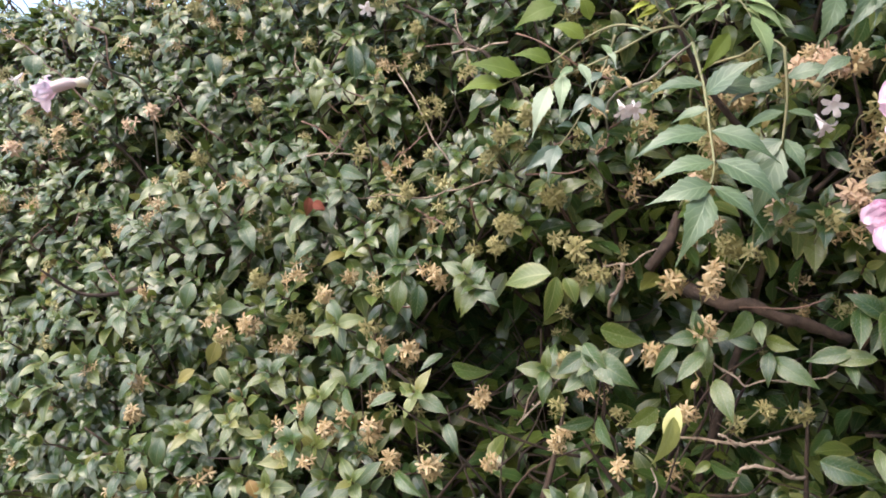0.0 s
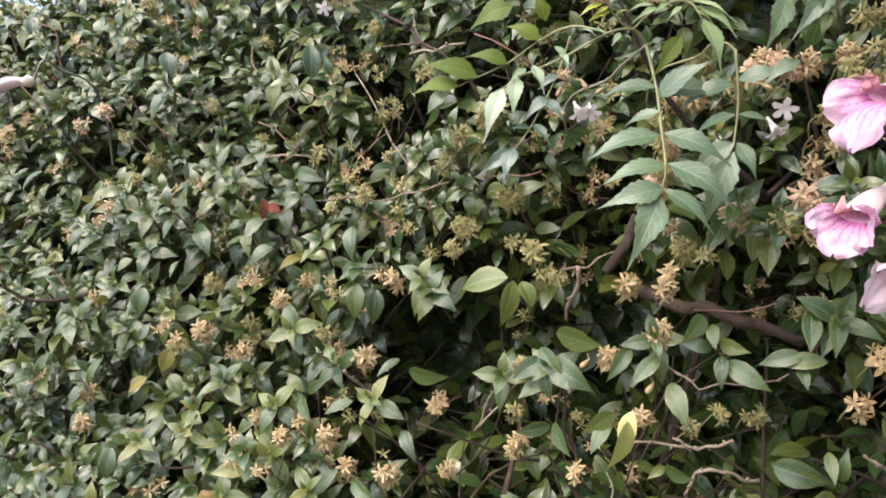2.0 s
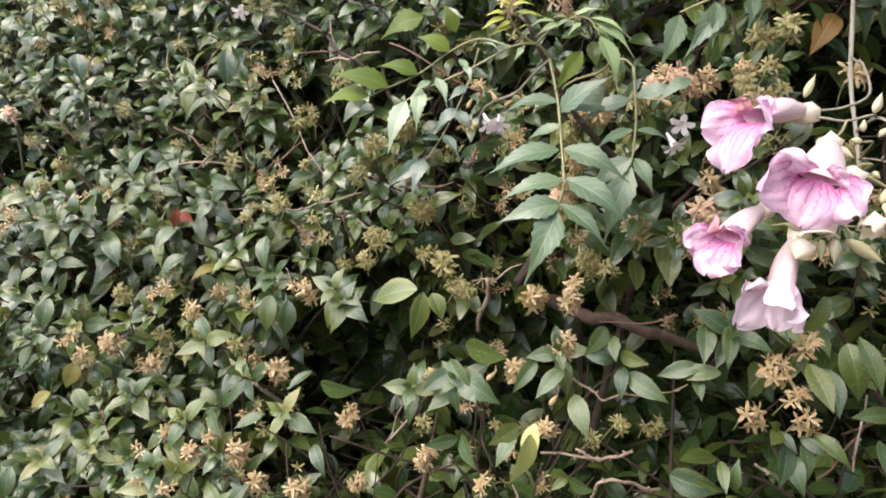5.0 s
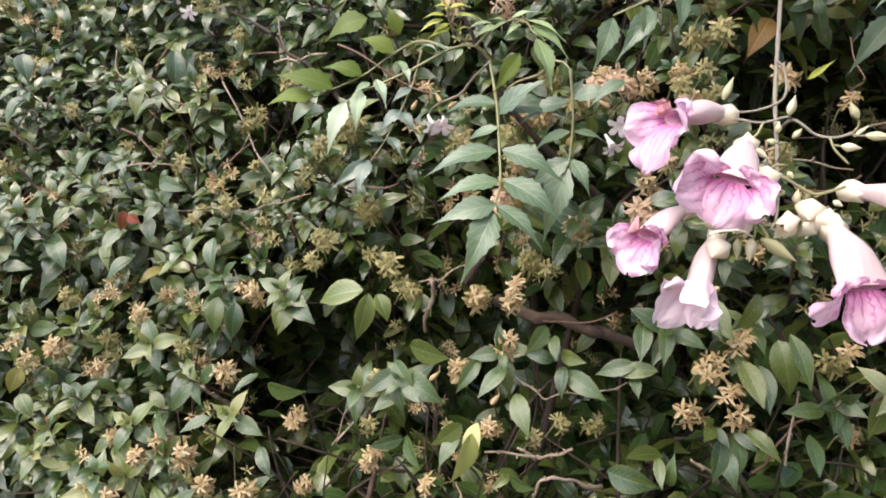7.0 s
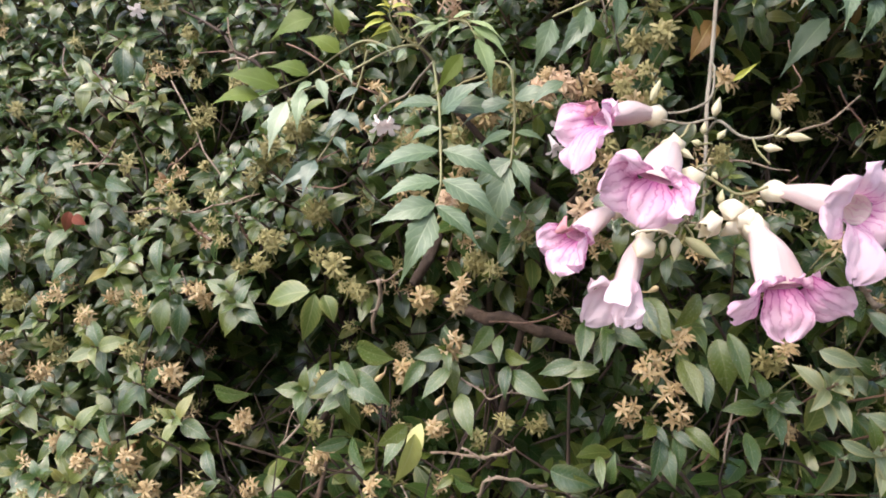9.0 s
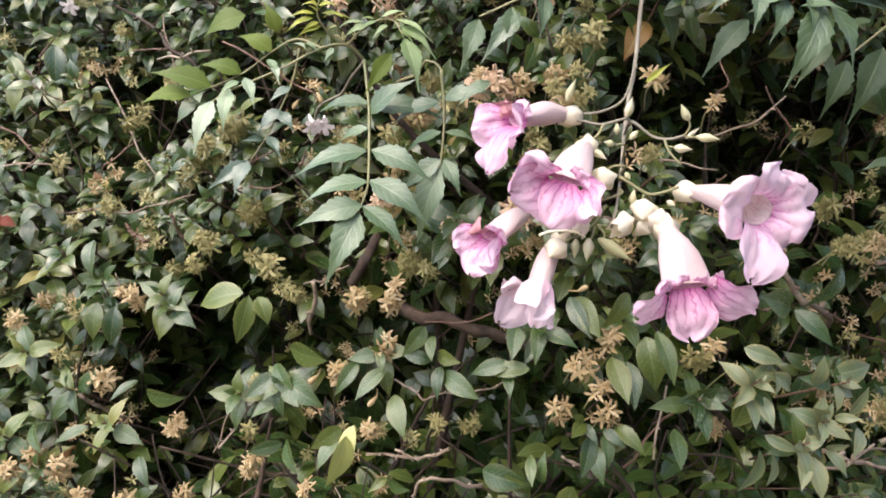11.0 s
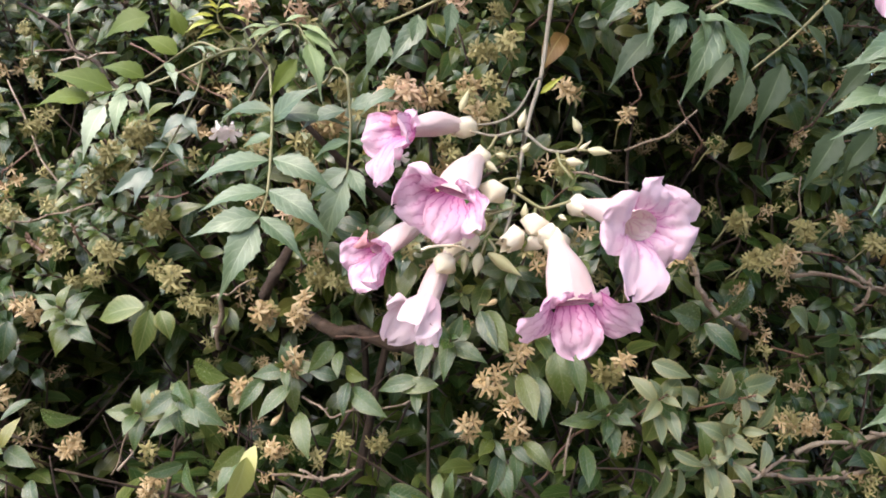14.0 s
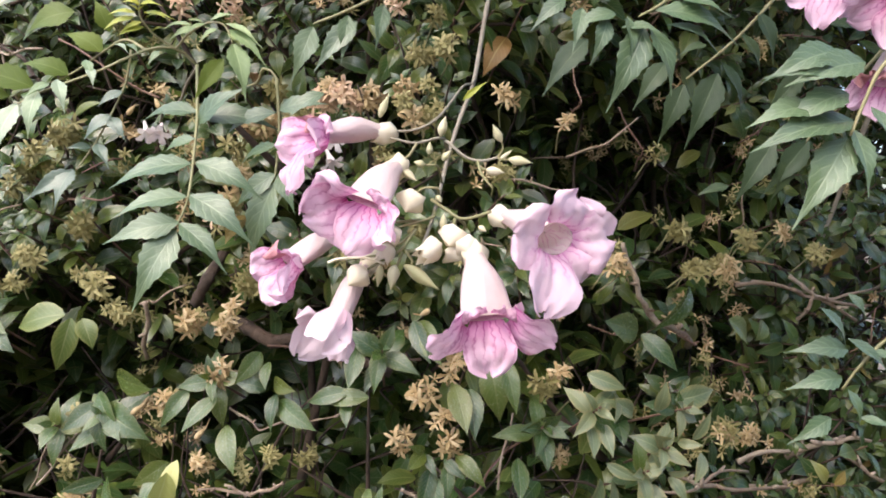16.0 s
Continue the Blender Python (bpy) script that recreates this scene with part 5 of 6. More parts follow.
# the young shoot: a leaf of folded, pale leaflets with sky glare in their colour, the crowded yellow tip, an arching
# leaf, and broad leaves behind
compound_leaf(vine, ((0.1793, 0.494, 1.5153), (0.1675, 0.4874, 1.5228), (0.1498, 0.4861, 1.5201), (0.122, 0.4871, 1.5051), (0.1014, 0.4895, 1.4959), (0.0878, 0.491, 1.4899), (0.0758, 0.4888, 1.4817)), ((0.1162, 0.4879, 1.5071, 0.1207, 0.4743, 1.4941), (0.1134, 0.4911, 1.5118, 0.12, 0.4769, 1.4995), (0.0972, 0.4908, 1.4984, 0.1044, 0.475, 1.4781), (0.093, 0.4919, 1.4961, 0.0798, 0.4827, 1.4874), (0.0864, 0.4915, 1.4906, 0.0813, 0.4756, 1.4617), (0.1386, 0.4875, 1.5232, 0.1468, 0.4763, 1.5159), (0.1305, 0.492, 1.5236, 0.1402, 0.4783, 1.5169), (0.0758, 0.4888, 1.4817, 0.0609, 0.4754, 1.4463), (0.1577, 0.4838, 1.5198, 0.1503, 0.4791, 1.5099),), 0.0010, 3, "young compound leaf, pale folded leaflets with sky glare in their colour", 0.85)
leaflet(vine, (0.1971, 0.4742, 1.5159), (0.1777, 0.474, 1.4874), (0.3, -0.8, 0.5), 5, 1.0)
compound_leaf(vine, ((0.1675, 0.4874, 1.5228), (0.1577, 0.4854, 1.5279), (0.1497, 0.4808, 1.5349), (0.1466, 0.478, 1.5432), (0.1497, 0.4747, 1.5554)), ((0.1445, 0.4785, 1.541, 0.1284, 0.4728, 1.5408), (0.1437, 0.4796, 1.5384, 0.1247, 0.4722, 1.5298), (0.1478, 0.4793, 1.5358, 0.134, 0.4746, 1.5291), (0.149, 0.4809, 1.5334, 0.1324, 0.4759, 1.5261), (0.1507, 0.4776, 1.5385, 0.1666, 0.4637, 1.5412), (0.1494, 0.4771, 1.5411, 0.1645, 0.4641, 1.5376), (0.1467, 0.4771, 1.5451, 0.1397, 0.4733, 1.5526), (0.1482, 0.4758, 1.5492, 0.1571, 0.4652, 1.5554), (0.1475, 0.4758, 1.5456, 0.1592, 0.4641, 1.5469), (0.1475, 0.4759, 1.5463, 0.1364, 0.4729, 1.5479), (0.1497, 0.4747, 1.5547, 0.1414, 0.4701, 1.5609), (0.1497, 0.4747, 1.5554, 0.155, 0.4685, 1.5653), (0.149, 0.4747, 1.5518, 0.1591, 0.4669, 1.5582), (0.1466, 0.478, 1.5425, 0.1409, 0.4736, 1.5457), (0.1466, 0.478, 1.5425, 0.1534, 0.4699, 1.5459), (0.1536, 0.4836, 1.5315, 0.1619, 0.473, 1.5332),), 0.0008, 1, "bright yellow shoot tip with crowded leaflets", 0.62)
compound_leaf(vine, ((0.1675, 0.4874, 1.5228), (0.1757, 0.4792, 1.5309), (0.1879, 0.4698, 1.5368), (0.1976, 0.4615, 1.5342), (0.203, 0.454, 1.5214)), ((0.1779, 0.4768, 1.5363, 0.1577, 0.4743, 1.5354), (0.18, 0.4751, 1.5346, 0.1627, 0.4702, 1.5266), (0.1864, 0.4701, 1.5361, 0.1733, 0.4641, 1.5277), (0.1935, 0.4658, 1.5327, 0.1816, 0.4594, 1.5245), (0.185, 0.4706, 1.5375, 0.1746, 0.4674, 1.5372), (0.1893, 0.4684, 1.5381, 0.2046, 0.4579, 1.5424), (0.1983, 0.4624, 1.5352, 0.2205, 0.4425, 1.5195), (0.2004, 0.4595, 1.531, 0.2237, 0.439, 1.5113), (0.1997, 0.4596, 1.5289, 0.2097, 0.4476, 1.517),), 0.0008, 4, "arching young compound leaf with slender pale leaflets", 0.62)
leaflet(vine, (0.203, 0.454, 1.5214), (0.2108, 0.4371, 1.4851), (0.2, -0.9, 0.4), 4, 0.95)
compound_leaf(vine, ((0.1498, 0.4861, 1.5201), (0.1322, 0.5224, 1.5337), (0.1132, 0.5538, 1.5303), (0.0901, 0.5649, 1.5151), (0.0658, 0.5714, 1.5047), (0.0497, 0.5704, 1.497)), ((0.1132, 0.5538, 1.5303, 0.0862, 0.5576, 1.5503), (0.0931, 0.5667, 1.5607, 0.0552, 0.5666, 1.5483), (0.0889, 0.5652, 1.5143, 0.0559, 0.5652, 1.5285), (0.0653, 0.5715, 1.5047, 0.0195, 0.57, 1.517), (0.0497, 0.5704, 1.497, 0.0094, 0.5666, 1.4989), (0.1181, 0.5533, 1.5454, 0.1085, 0.5522, 1.5688),), 0.0009, 5, "broad yellow-green leaves", 1.45)
compound_leaf(vine, ((0.1344, 0.5372, 1.53), (0.1292, 0.5479, 1.5088), (0.1191, 0.5495, 1.4857), (0.1069, 0.5516, 1.4626), (0.0948, 0.5541, 1.4449)), ((0.0948, 0.5541, 1.4441, 0.0629, 0.5465, 1.4235), (0.0928, 0.5548, 1.4458, 0.0819, 0.5356, 1.4204), (0.1195, 0.5493, 1.4853, 0.0983, 0.542, 1.4688), (0.1179, 0.5497, 1.4836, 0.1302, 0.5347, 1.4682), (0.1272, 0.5481, 1.5026, 0.1098, 0.542, 1.4912), (0.1057, 0.5519, 1.4618, 0.0897, 0.544, 1.4605), (0.1089, 0.5511, 1.4643, 0.1194, 0.5346, 1.447),), 0.0009, 6, "dark blue-green older compound leaf", 1.0)
compound_leaf(vine, ((0.3132, 0.4122, 1.5688), (0.2894, 0.4179, 1.5511), (0.2677, 0.4338, 1.5415), (0.2504, 0.4383, 1.5341)), ((0.2503, 0.4382, 1.5323, 0.2367, 0.4297, 1.4979), (0.2712, 0.4328, 1.5397, 0.2655, 0.4222, 1.5088), (0.292, 0.4273, 1.5471, 0.2858, 0.4169, 1.5177), (0.2763, 0.4311, 1.5362, 0.2485, 0.4266, 1.5033), (0.257, 0.4339, 1.4911, 0.2315, 0.43, 1.4786)))
leaflet(vine, (0.3114, 0.3285, 1.4745), (0.3208, 0.3185, 1.4838), (0.2, -0.9, 0.3), 1, 0.5)
compound_leaf(upper_vine, ((0.4664, 0.3113, 1.5822), (0.44, 0.3127, 1.5529), (0.417, 0.3133, 1.5303), (0.4001, 0.3128, 1.5198)), ((0.3726, 0.3217, 1.5238, 0.3636, 0.3127, 1.4997), (0.385, 0.3175, 1.5182, 0.3743, 0.3091, 1.4956), (0.3946, 0.3145, 1.5198, 0.3916, 0.3036, 1.4959), (0.4029, 0.3116, 1.5141, 0.3822, 0.3052, 1.4725), (0.4056, 0.3108, 1.5142, 0.4157, 0.2953, 1.4823), (0.4139, 0.3082, 1.5157, 0.4371, 0.2899, 1.5069), (0.3891, 0.3163, 1.5211, 0.3623, 0.314, 1.515), (0.4084, 0.3104, 1.5229, 0.4478, 0.287, 1.5149), (0.3644, 0.3245, 1.5279, 0.3436, 0.3198, 1.5134), (0.4194, 0.3072, 1.5288, 0.4398, 0.2898, 1.519), (0.3919, 0.3151, 1.514, 0.4077, 0.2995, 1.5129)))
# dark colour in place of the shade that falls on these leaflets
compound_leaf(upper_vine, ((0.5488, 0.3586, 1.5786), (0.5172, 0.3562, 1.5464), (0.497, 0.3613, 1.5251), (0.4718, 0.368, 1.5037)), ((0.4132, 0.3879, 1.5273, 0.3825, 0.3903, 1.4927), (0.4601, 0.3723, 1.514, 0.4371, 0.3727, 1.4848), (0.4902, 0.3625, 1.5074, 0.4685, 0.3614, 1.4611), (0.4919, 0.3623, 1.5145, 0.505, 0.3512, 1.4841), (0.5037, 0.3596, 1.5322, 0.5166, 0.3491, 1.5103), (0.4701, 0.3684, 1.5001, 0.4536, 0.3663, 1.4643), (0.5138, 0.3573, 1.5464, 0.5232, 0.3472, 1.5139), (0.4836, 0.3655, 1.5249, 0.4637, 0.3663, 1.5199)), 0.0011, 2, "compound leaf with shade in its dark green")
compound_leaf(upper_vine, ((0.4914, 0.2357, 1.5009), (0.477, 0.2394, 1.4857), (0.4698, 0.2408, 1.4705), (0.4638, 0.2418, 1.4554)), ((0.4743, 0.2457, 1.4892, 0.4312, 0.2449, 1.4772), (0.467, 0.2472, 1.4751, 0.4277, 0.2451, 1.4613), (0.4694, 0.2457, 1.4624, 0.416, 0.2481, 1.4494), (0.4669, 0.246, 1.4547, 0.435, 0.2402, 1.4156), (0.4694, 0.2455, 1.4586, 0.466, 0.2312, 1.429), (0.4767, 0.2437, 1.4689, 0.4766, 0.229, 1.4499), (0.4622, 0.2493, 1.4865, 0.4231, 0.2478, 1.482), (0.4524, 0.2514, 1.4685, 0.416, 0.2488, 1.4624), (0.4622, 0.2498, 1.4941, 0.4231, 0.2477, 1.4808)))
# here too the shade is in the leaflets' colour
compound_leaf(upper_vine, ((0.5875, 0.3327, 1.5229), (0.5606, 0.3393, 1.491), (0.5404, 0.3441, 1.4626)), ((0.5438, 0.3432, 1.4662, 0.5169, 0.3498, 1.4324), (0.5337, 0.346, 1.459, 0.5235, 0.3474, 1.4273), (0.5405, 0.3467, 1.5082, 0.517, 0.3524, 1.4798), (0.4968, 0.3564, 1.4374, 0.4766, 0.3624, 1.4318), (0.5236, 0.3495, 1.4659, 0.5001, 0.3547, 1.4269), (0.5506, 0.3453, 1.5399, 0.5875, 0.3333, 1.5335)), 0.0011, 2, "compound leaf with shade in its dark green")
compound_leaf(upper_vine, ((0.5549, 0.271, 1.3671), (0.5347, 0.2767, 1.3548), (0.5203, 0.2803, 1.3395), (0.5117, 0.2824, 1.3274)), ((0.5146, 0.2826, 1.3485, 0.481, 0.2851, 1.3526), (0.5117, 0.2827, 1.3334, 0.4795, 0.2844, 1.332), (0.5003, 0.2884, 1.3708, 0.5133, 0.275, 1.3545), (0.5146, 0.283, 1.3545, 0.5301, 0.2688, 1.3386), (0.5146, 0.2815, 1.3274, 0.5188, 0.2708, 1.3105), (0.5059, 0.2833, 1.3123, 0.4794, 0.2826, 1.3011), (0.5203, 0.2788, 1.3125, 0.5328, 0.2663, 1.3093), (0.5147, 0.2843, 1.3785, 0.5203, 0.2736, 1.3679), (0.5261, 0.279, 1.3486, 0.5357, 0.2674, 1.3446)))


# flowers
def flower(parent, base, mouth, up, lobes, R=0.0105, bend=0.12, flat=0.7, petal=None, wilted=(), throat=None, deep=0.5):
    """A trumpet flower: calyx and a widening tube from base to mouth, five ruffled lobes; up: the side of the upper lip.
    lobes: rows of the angle round the mouth from up, the fold back in degrees, length and half width; flat: how far the mouth is pressed together;
    deep: where along the tube the throat closes."""
    petal = petal or PETAL
    base, mouth = Vector(base), Vector(mouth)
    axis = (mouth - base).normalized()
    upv = Vector(up)
    upv = (upv - axis * upv.dot(axis)).normalized()
    side = axis.cross(upv)
    L = (mouth - base).length
    press = lambda s: 0.94 + (flat - 0.94) * max(0.0, (s - 0.5) / 0.5)
    spine = lambda s: base + axis * L * s + upv * bend * L * math.sin(s * 3.1416) * 0.5

    def tube(rows, inner):
        bm = bmesh.new()
        uvl = bm.loops.layers.uv.new("UVMap")
        S, rings = 20, []
        for s, r in rows:
            ring = []
            for j in range(S + 1):
                t = 6.2832 * j / S
                rr = R * r * (1 + 0.045 * math.cos(5 * t + 0.4) * (1 - 0.6 * s) + 0.03 * noise.noise((t, s * 4, base.x * 90)))
                ring.append((bm.verts.new(spine(s) + rr * (math.cos(t) * upv * press(s) + math.sin(t) * side)), (j / S, (s - 0.5) * 2 if inner else s)))
            rings.append(ring)
        for p, q in zip(rings, rings[1:]):
            for j in range(S):
                quad = (p[j], p[j + 1], q[j + 1], q[j])
                f = bm.faces.new([v for v, _ in quad])
                for loop, (_, t) in zip(f.loops, quad):
                    loop[uvl].uv = t
        bmesh.ops.remove_doubles(bm, verts=list(bm.verts), dist=1e-6)
        return bm

    ob = part("flower", tube(((0.08, 0.36), (0.2, 0.40), (0.32, 0.50), (0.46, 0.66), (0.6, 0.81), (0.74, 0.90), (0.88, 0.955), (1.0, 1.0)), False), TUBE, parent, "wilting pink trumpet flower" if len(wilted) > 1 else "pale pink trumpet flower with magenta veins")
    part("throat", tube([(deep + (0.99 - deep) * s, r) for s, r in ((0, 0.06), (0.02, 0.3), (0.25, 0.76), (0.53, 0.86), (0.77, 0.92), (1.0, 0.985))], True), throat or THROAT, ob, "throat with magenta veins")
    order = sorted(range(5), key=lambda k: lobes[k][0] % 360)
    for k, (deg, spread, long, wide) in enumerate(lobes):
        at = order.index(k)
        gap = [((lobes[order[(at + d) % 5]][0] - deg) * d) % 360 for d in (1, -1)]
        half = radians(min(44, 0.25 * (gap[0] + gap[1])))
        a, fl = radians(deg), radians(spread)
        rad = math.cos(a) * upv + math.sin(a) * side
        tan = -math.sin(a) * upv + math.cos(a) * side
        c = mouth + R * (math.cos(a) * upv * flat + math.sin(a) * side)
        old, w0, seed = k in wilted, R * math.sin(half), rnd(0, 50)
        bm = bmesh.new()
        uvl = bm.loops.layers.uv.new("UVMap")
        A, B = 18, 16
        rows = []
        for i in range(B + 1):
            s = i / B
            turn = min(1.0, 1.35 * s)
            lean = radians(8) + fl * turn * turn * (3 - 2 * turn) + (0.35 * fl * max(0.0, s - 0.72) / 0.28 if spread > 40 else 0) * (1 + noise.noise((seed, 0, 3)))
            go, nor = math.cos(lean) * axis + math.sin(lean) * rad, -math.sin(lean) * axis + math.cos(lean) * rad
            if i:
                c = c + go * long / B
            w = w0 + (wide - w0) * math.sin(1.5708 * min(1.0, s / 0.52))
            if s > 0.52:
                w = wide * max(0.03, 1 - ((s - 0.52) / 0.485) ** 2.5) ** 0.5
            row = []
            for j in range(A + 1):
                u = 2 * j / A - 1
                e = abs(u)
                jag = 1 + 0.12 * s * noise.noise((seed + 9 * s, 4 * u, 1.0))
                ripple = s * (0.0022 * math.sin(2.6 * u + seed) + 0.0030 * noise.noise((1.6 * u + seed, 2.2 * s, 0)) + 0.0029 * e * e * math.sin(9.5 * s + seed + 3 * (u > 0)) + 0.0015 * noise.noise((5 * u, 5 * s, seed)) + 0.0008 * noise.noise((11 * u, 9 * s, seed)))
                ripple += 0.0014 * math.sin(3.1416 * s) * math.exp(-(u / 0.16) ** 2)
                if old:
                    ripple = 1.5 * ripple + 0.003 * s * s * noise.noise((3 * u, 3 * s, seed))
                tip = s * s * long * (-0.07 * math.exp(-(u / 0.16) ** 2) + 0.05 * noise.noise((3.5 * u, seed, 2)) + 0.025 * noise.noise((11 * u, seed, 5)))
                arc = R * (1 - math.cos(half * u)) * (1 - s) ** 1.3 * (flat if abs(math.cos(a)) > 0.7 else 1)
                row.append((bm.verts.new(c + tan * u * w * jag * (0.62 if old else 1) - rad * arc + nor * ripple + go * tip), (0.5 + 0.5 * u, s)))
            rows.append(row)
        for p, q in zip(rows, rows[1:]):
            for j in range(A):
                quad = (p[j], p[j + 1], q[j + 1], q[j])
                f = bm.faces.new([v for v, _ in quad])
                for loop, (_, t) in zip(f.loops, quad):
                    loop[uvl].uv = t
        part("petal_lobe", bm, WILTED if old else petal, ob, "wilted brownish pink lobe" if old else "")
    calyx(ob, base - axis * 0.003, base + axis * L * 0.27, 0.0058 * (R / 0.0105) ** 0.5)
    return ob


def calyx(parent, base, end, r, name="calyx", mat=None, open_end=True, lobes=5):
    """A ribbed, inflated cup, with pointed lobes at the rim or drawn to a point."""
    base, end = Vector(base), Vector(end)
    axis = end - base
    L = axis.length
    x, d, y = frame_of(axis, (0.3, -0.2, 1))
    bm = bmesh.new()
    S = 2 * lobes
    prof = ((0, 0.18), (0.1, 0.55), (0.28, 0.92), (0.5, 1.0), (0.72, 0.93), (0.88, 0.80), (1.0, 0.74)) if open_end else ((0, 0.25), (0.12, 0.6), (0.3, 0.98), (0.48, 0.92), (0.68, 0.6), (0.86, 0.24), (1.0, 0.02))
    rings = []
    for s, w in prof:
        ring = []
        for j in range(S):
            a = 6.2832 * j / S
            k = (1.12 if j % 2 == 0 else 0.88) * (1 + 0.26 * noise.noise((base.x * 900 + 1.3 * math.cos(a), base.z * 900 + 1.3 * math.sin(a), 2.5 * s)))
            tip = (0.14 * L if j % 2 == 0 else -0.08 * L) if open_end and s == 1.0 else 0.0
            ring.append(bm.verts.new(base + d * (L * s + tip) + r * w * k * (math.cos(a) * x + math.sin(a) * y)))
        rings.append(ring)
    for p, q in zip(rings, rings[1:]):
        for j in range(S):
            bm.faces.new((p[j], p[(j + 1) % S], q[(j + 1) % S], q[j]))
    bm.faces.new(rings[0][::-1])
    if not open_end:
        bm.faces.new(rings[-1])
    return part(name, bm, mat or CREAM, parent)


flower(vine, (0.2786, 0.3406, 1.4576), (0.2430, 0.3330, 1.4545), (0.1, -0.1, 1),
       ((30, 55, 0.0095, 0.0066), (-44, 110, 0.0095, 0.0072), (112, 40, 0.0215, 0.0120), (-112, 52, 0.0190, 0.0115), (180, 64, 0.0325, 0.0148)), 0.0094, 0.12, 0.42, PETAL, wilted=(0,))
flower(vine, (0.2806, 0.3299, 1.4426), (0.258, 0.3042, 1.4228), (0.45, 0.1, 1),
       ((50, 80, 0.0209, 0.0094), (-38, 115, 0.0080, 0.0080), (116, 44, 0.0230, 0.0125), (-112, 36, 0.0193, 0.0118), (180, 50, 0.0250, 0.0132)), 0.0103, 0.10, 0.17, PETAL)
flower(vine, (0.2585, 0.3450, 1.4095), (0.2285, 0.3290, 1.3950), (0.15, -0.1, 1),
       ((25, 45, 0.0091, 0.0062), (-45, 75, 0.0096, 0.0066), (110, 34, 0.0161, 0.0098), (-108, 18, 0.0214, 0.0095), (178, 32, 0.0219, 0.0115)), 0.0080, 0.10, 0.42, PETAL, wilted=(0,))
flower(vine, (0.2683, 0.3331, 1.3977), (0.2490, 0.3170, 1.3712), (-0.7, 0.1, 0.7),
       ((5, 55, 0.0165, 0.0080), (-78, 22, 0.0262, 0.0101), (76, 26, 0.0252, 0.0101), (148, 24, 0.0190, 0.0085), (-148, 20, 0.0225, 0.0088)), 0.0073, 0.08, 0.75, PALE_PETAL, throat=CREAM_THROAT)
flower(vine, (0.3094, 0.3064, 1.4025), (0.3067, 0.2775, 1.3736), (-0.1, -0.1, 1),
       ((36, 125, 0.0080, 0.0083), (-36, 115, 0.0086, 0.0083), (102, 62, 0.0225, 0.0116), (-104, 58, 0.0235, 0.0118), (178, 40, 0.0246, 0.0114)), 0.0116, 0.10, 0.17, PETAL)
flower(vine, (0.3251, 0.3181, 1.418), (0.3312, 0.2640, 1.4084), (0.1, 0.1, 1),
       ((-10, 92, 0.0185, 0.0142), (-82, 90, 0.0215, 0.0138), (88, 88, 0.0195, 0.0142), (164, 66, 0.0325, 0.0128), (-146, 92, 0.0190, 0.0112)), 0.0088, 0.06, 0.78, LIGHT_PETAL, throat=CREAM_THROAT, deep=0.84)
flower(upper_vine, (0.5522, 0.2991, 1.5667), (0.5134, 0.2967, 1.5506), (0.1, -0.2, 1),
       ((36, 80, 0.014, 0.010), (-36, 80, 0.014, 0.010), (108, 50, 0.024, 0.011), (-108, 50, 0.024, 0.011), (180, 50, 0.028, 0.011)), 0.0100, 0.10, 0.7, PETAL)
flower(upper_vine, (0.585, 0.3128, 1.5283), (0.5568, 0.3042, 1.4982), (0.0, -0.1, 1),
       ((36, 20, 0.014, 0.008), (-36, 20, 0.014, 0.008), (108, 20, 0.020, 0.009), (-108, 20, 0.020, 0.009), (180, 15, 0.022, 0.009)), 0.0085, 0.10, 0.7, PETAL, wilted=(0, 1))
flower(upper_vine, (0.5711, 0.2873, 1.5573), (0.5438, 0.2845, 1.5413), (0.0, -0.1, 1),
       ((36, 80, 0.014, 0.010), (-36, 80, 0.014, 0.010), (108, 55, 0.024, 0.011), (-108, 55, 0.024, 0.011), (180, 50, 0.028, 0.011)), 0.0100, 0.10, 0.7, PETAL)
flower(far_vine, (-0.3489, 0.6698, 1.517), (-0.3775, 0.6643, 1.5101), (0.1, -0.2, 1),
       ((36, 60, 0.010, 0.008), (-36, 40, 0.010, 0.008), (108, 30, 0.018, 0.009), (-108, 40, 0.018, 0.009), (180, 60, 0.022, 0.009)), 0.0078, 0.10, 0.7, PALE_PETAL, throat=CREAM_THROAT)

# the thread-like style that a dropped flower has left behind
part("style", rod([(0.2660, 0.3000, 1.3955), (0.2570, 0.2950, 1.3985), (0.2450, 0.2920, 1.3985), (0.2400, 0.2910, 1.3970)], 0.0005, 0.0007, 6, 4), CREAM, vine, "thin white style of a dropped flower")


def buds(rows):
    """Rows of base, tip and radius of the closed buds."""
    for row in rows:
        calyx(vine, row[:3], row[3:6], 0.8 * row[6], "bud", BUD, False)


def cups(rows):
    """Rows of base, rim and radius of the calyces that have lost or not yet opened their flower."""
    for row in rows:
        calyx(vine, row[:3], row[3:6], row[6], "calyx_bud", CREAM, row[6] < 0.0055)


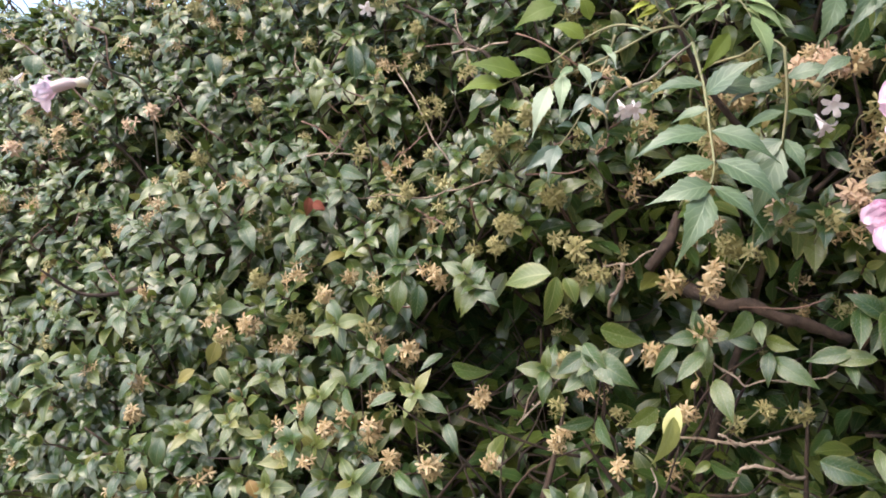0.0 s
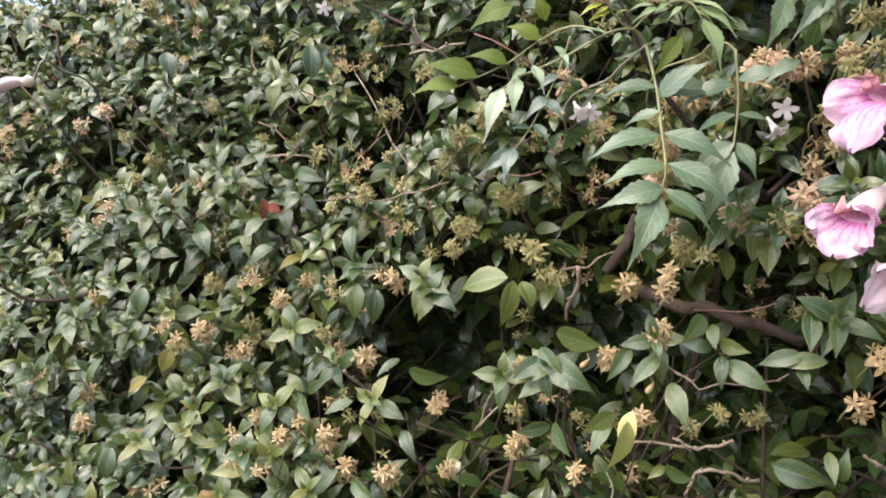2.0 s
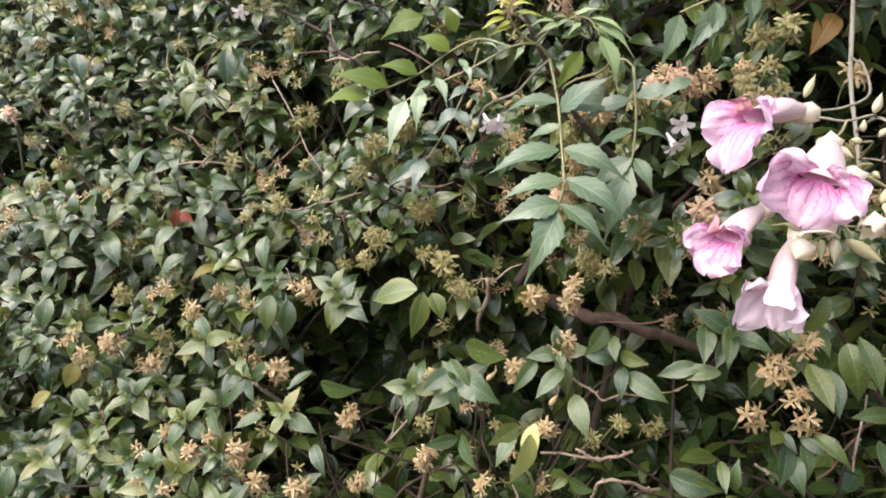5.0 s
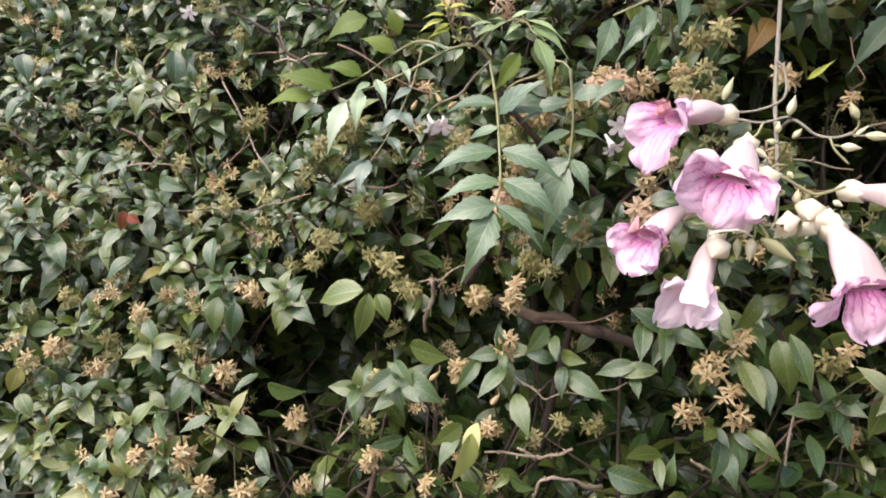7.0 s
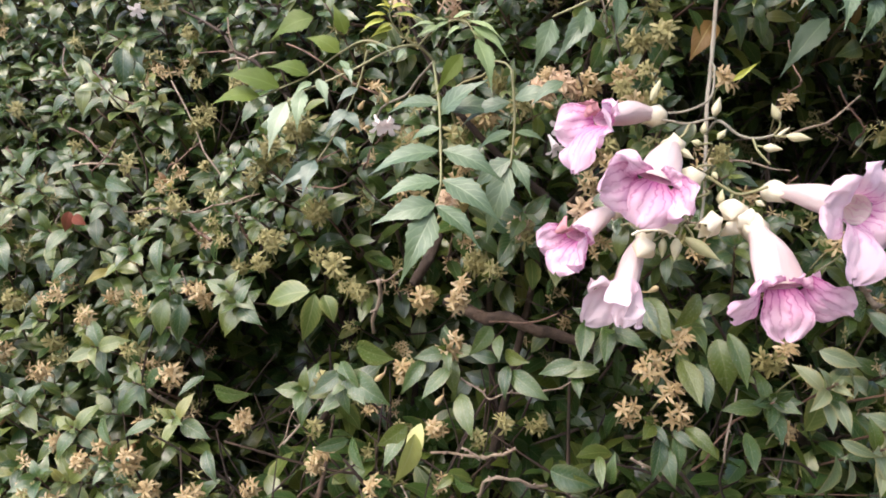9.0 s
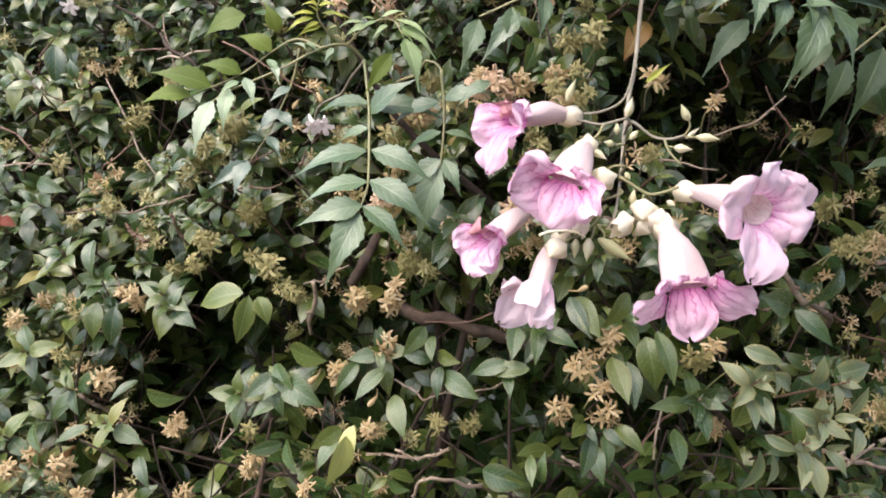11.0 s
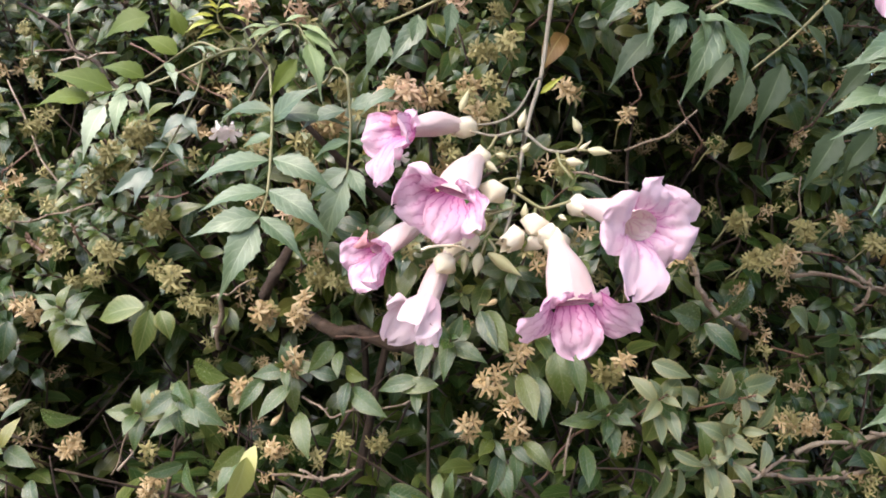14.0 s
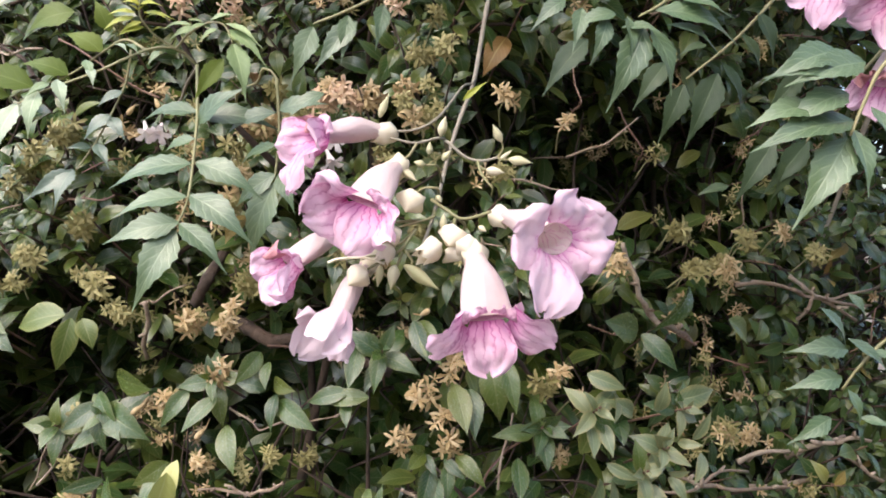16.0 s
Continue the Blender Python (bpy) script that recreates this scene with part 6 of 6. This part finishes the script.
buds(((0.2716, 0.3385, 1.4651, 0.2755, 0.3359, 1.4763, 0.0027),
      (0.2986, 0.3237, 1.4556, 0.3004, 0.3215, 1.4653, 0.0029),
      (0.293, 0.3236, 1.4465, 0.293, 0.3229, 1.4526, 0.0021),
      (0.2985, 0.3197, 1.4436, 0.3022, 0.3178, 1.4486, 0.002),
      (0.2899, 0.3197, 1.4412, 0.2842, 0.3203, 1.4425, 0.0022),
      (0.324, 0.3074, 1.4524, 0.3191, 0.307, 1.4604, 0.0026),
      (0.3272, 0.306, 1.4444, 0.337, 0.2998, 1.4425, 0.0026),
      (0.3174, 0.3096, 1.4392, 0.325, 0.3052, 1.4378, 0.0028),
      (0.2799, 0.3246, 1.439, 0.2859, 0.3192, 1.4333, 0.0026)))
buds(((0.2954, 0.3184, 1.4268, 0.297, 0.3156, 1.4233, 0.0019),
      (0.2971, 0.3137, 1.4108, 0.2977, 0.3129, 1.4185, 0.0024),
      (0.2588, 0.316, 1.3989, 0.2494, 0.3167, 1.4016, 0.0025),
      (0.2674, 0.3144, 1.3939, 0.2657, 0.312, 1.3839, 0.0026),
      (0.2783, 0.3125, 1.3939, 0.2934, 0.3053, 1.3828, 0.0036),
      (0.2741, 0.3136, 1.3938, 0.2714, 0.3104, 1.3825, 0.0035),
      (0.3235, 0.3092, 1.4437, 0.3297, 0.3067, 1.4493, 0.0013),
      (0.3136, 0.3091, 1.4123, 0.3167, 0.3059, 1.4098, 0.0019)))
cups(((0.2849, 0.3187, 1.4272, 0.2784, 0.3117, 1.4185, 0.0066),
      (0.2752, 0.3173, 1.4113, 0.2706, 0.3132, 1.4041, 0.005),
      (0.2603, 0.3152, 1.3923, 0.2518, 0.3105, 1.385, 0.0062),
      (0.2723, 0.3149, 1.404, 0.2682, 0.3132, 1.396, 0.0043),
      (0.3015, 0.3119, 1.402, 0.3038, 0.3065, 1.3961, 0.0066),
      (0.3026, 0.3099, 1.4104, 0.2971, 0.3033, 1.4032, 0.0068),
      (0.3053, 0.3077, 1.4061, 0.3071, 0.2991, 1.3992, 0.0062),
      (0.2958, 0.3126, 1.404, 0.2846, 0.3075, 1.3981, 0.0051)))
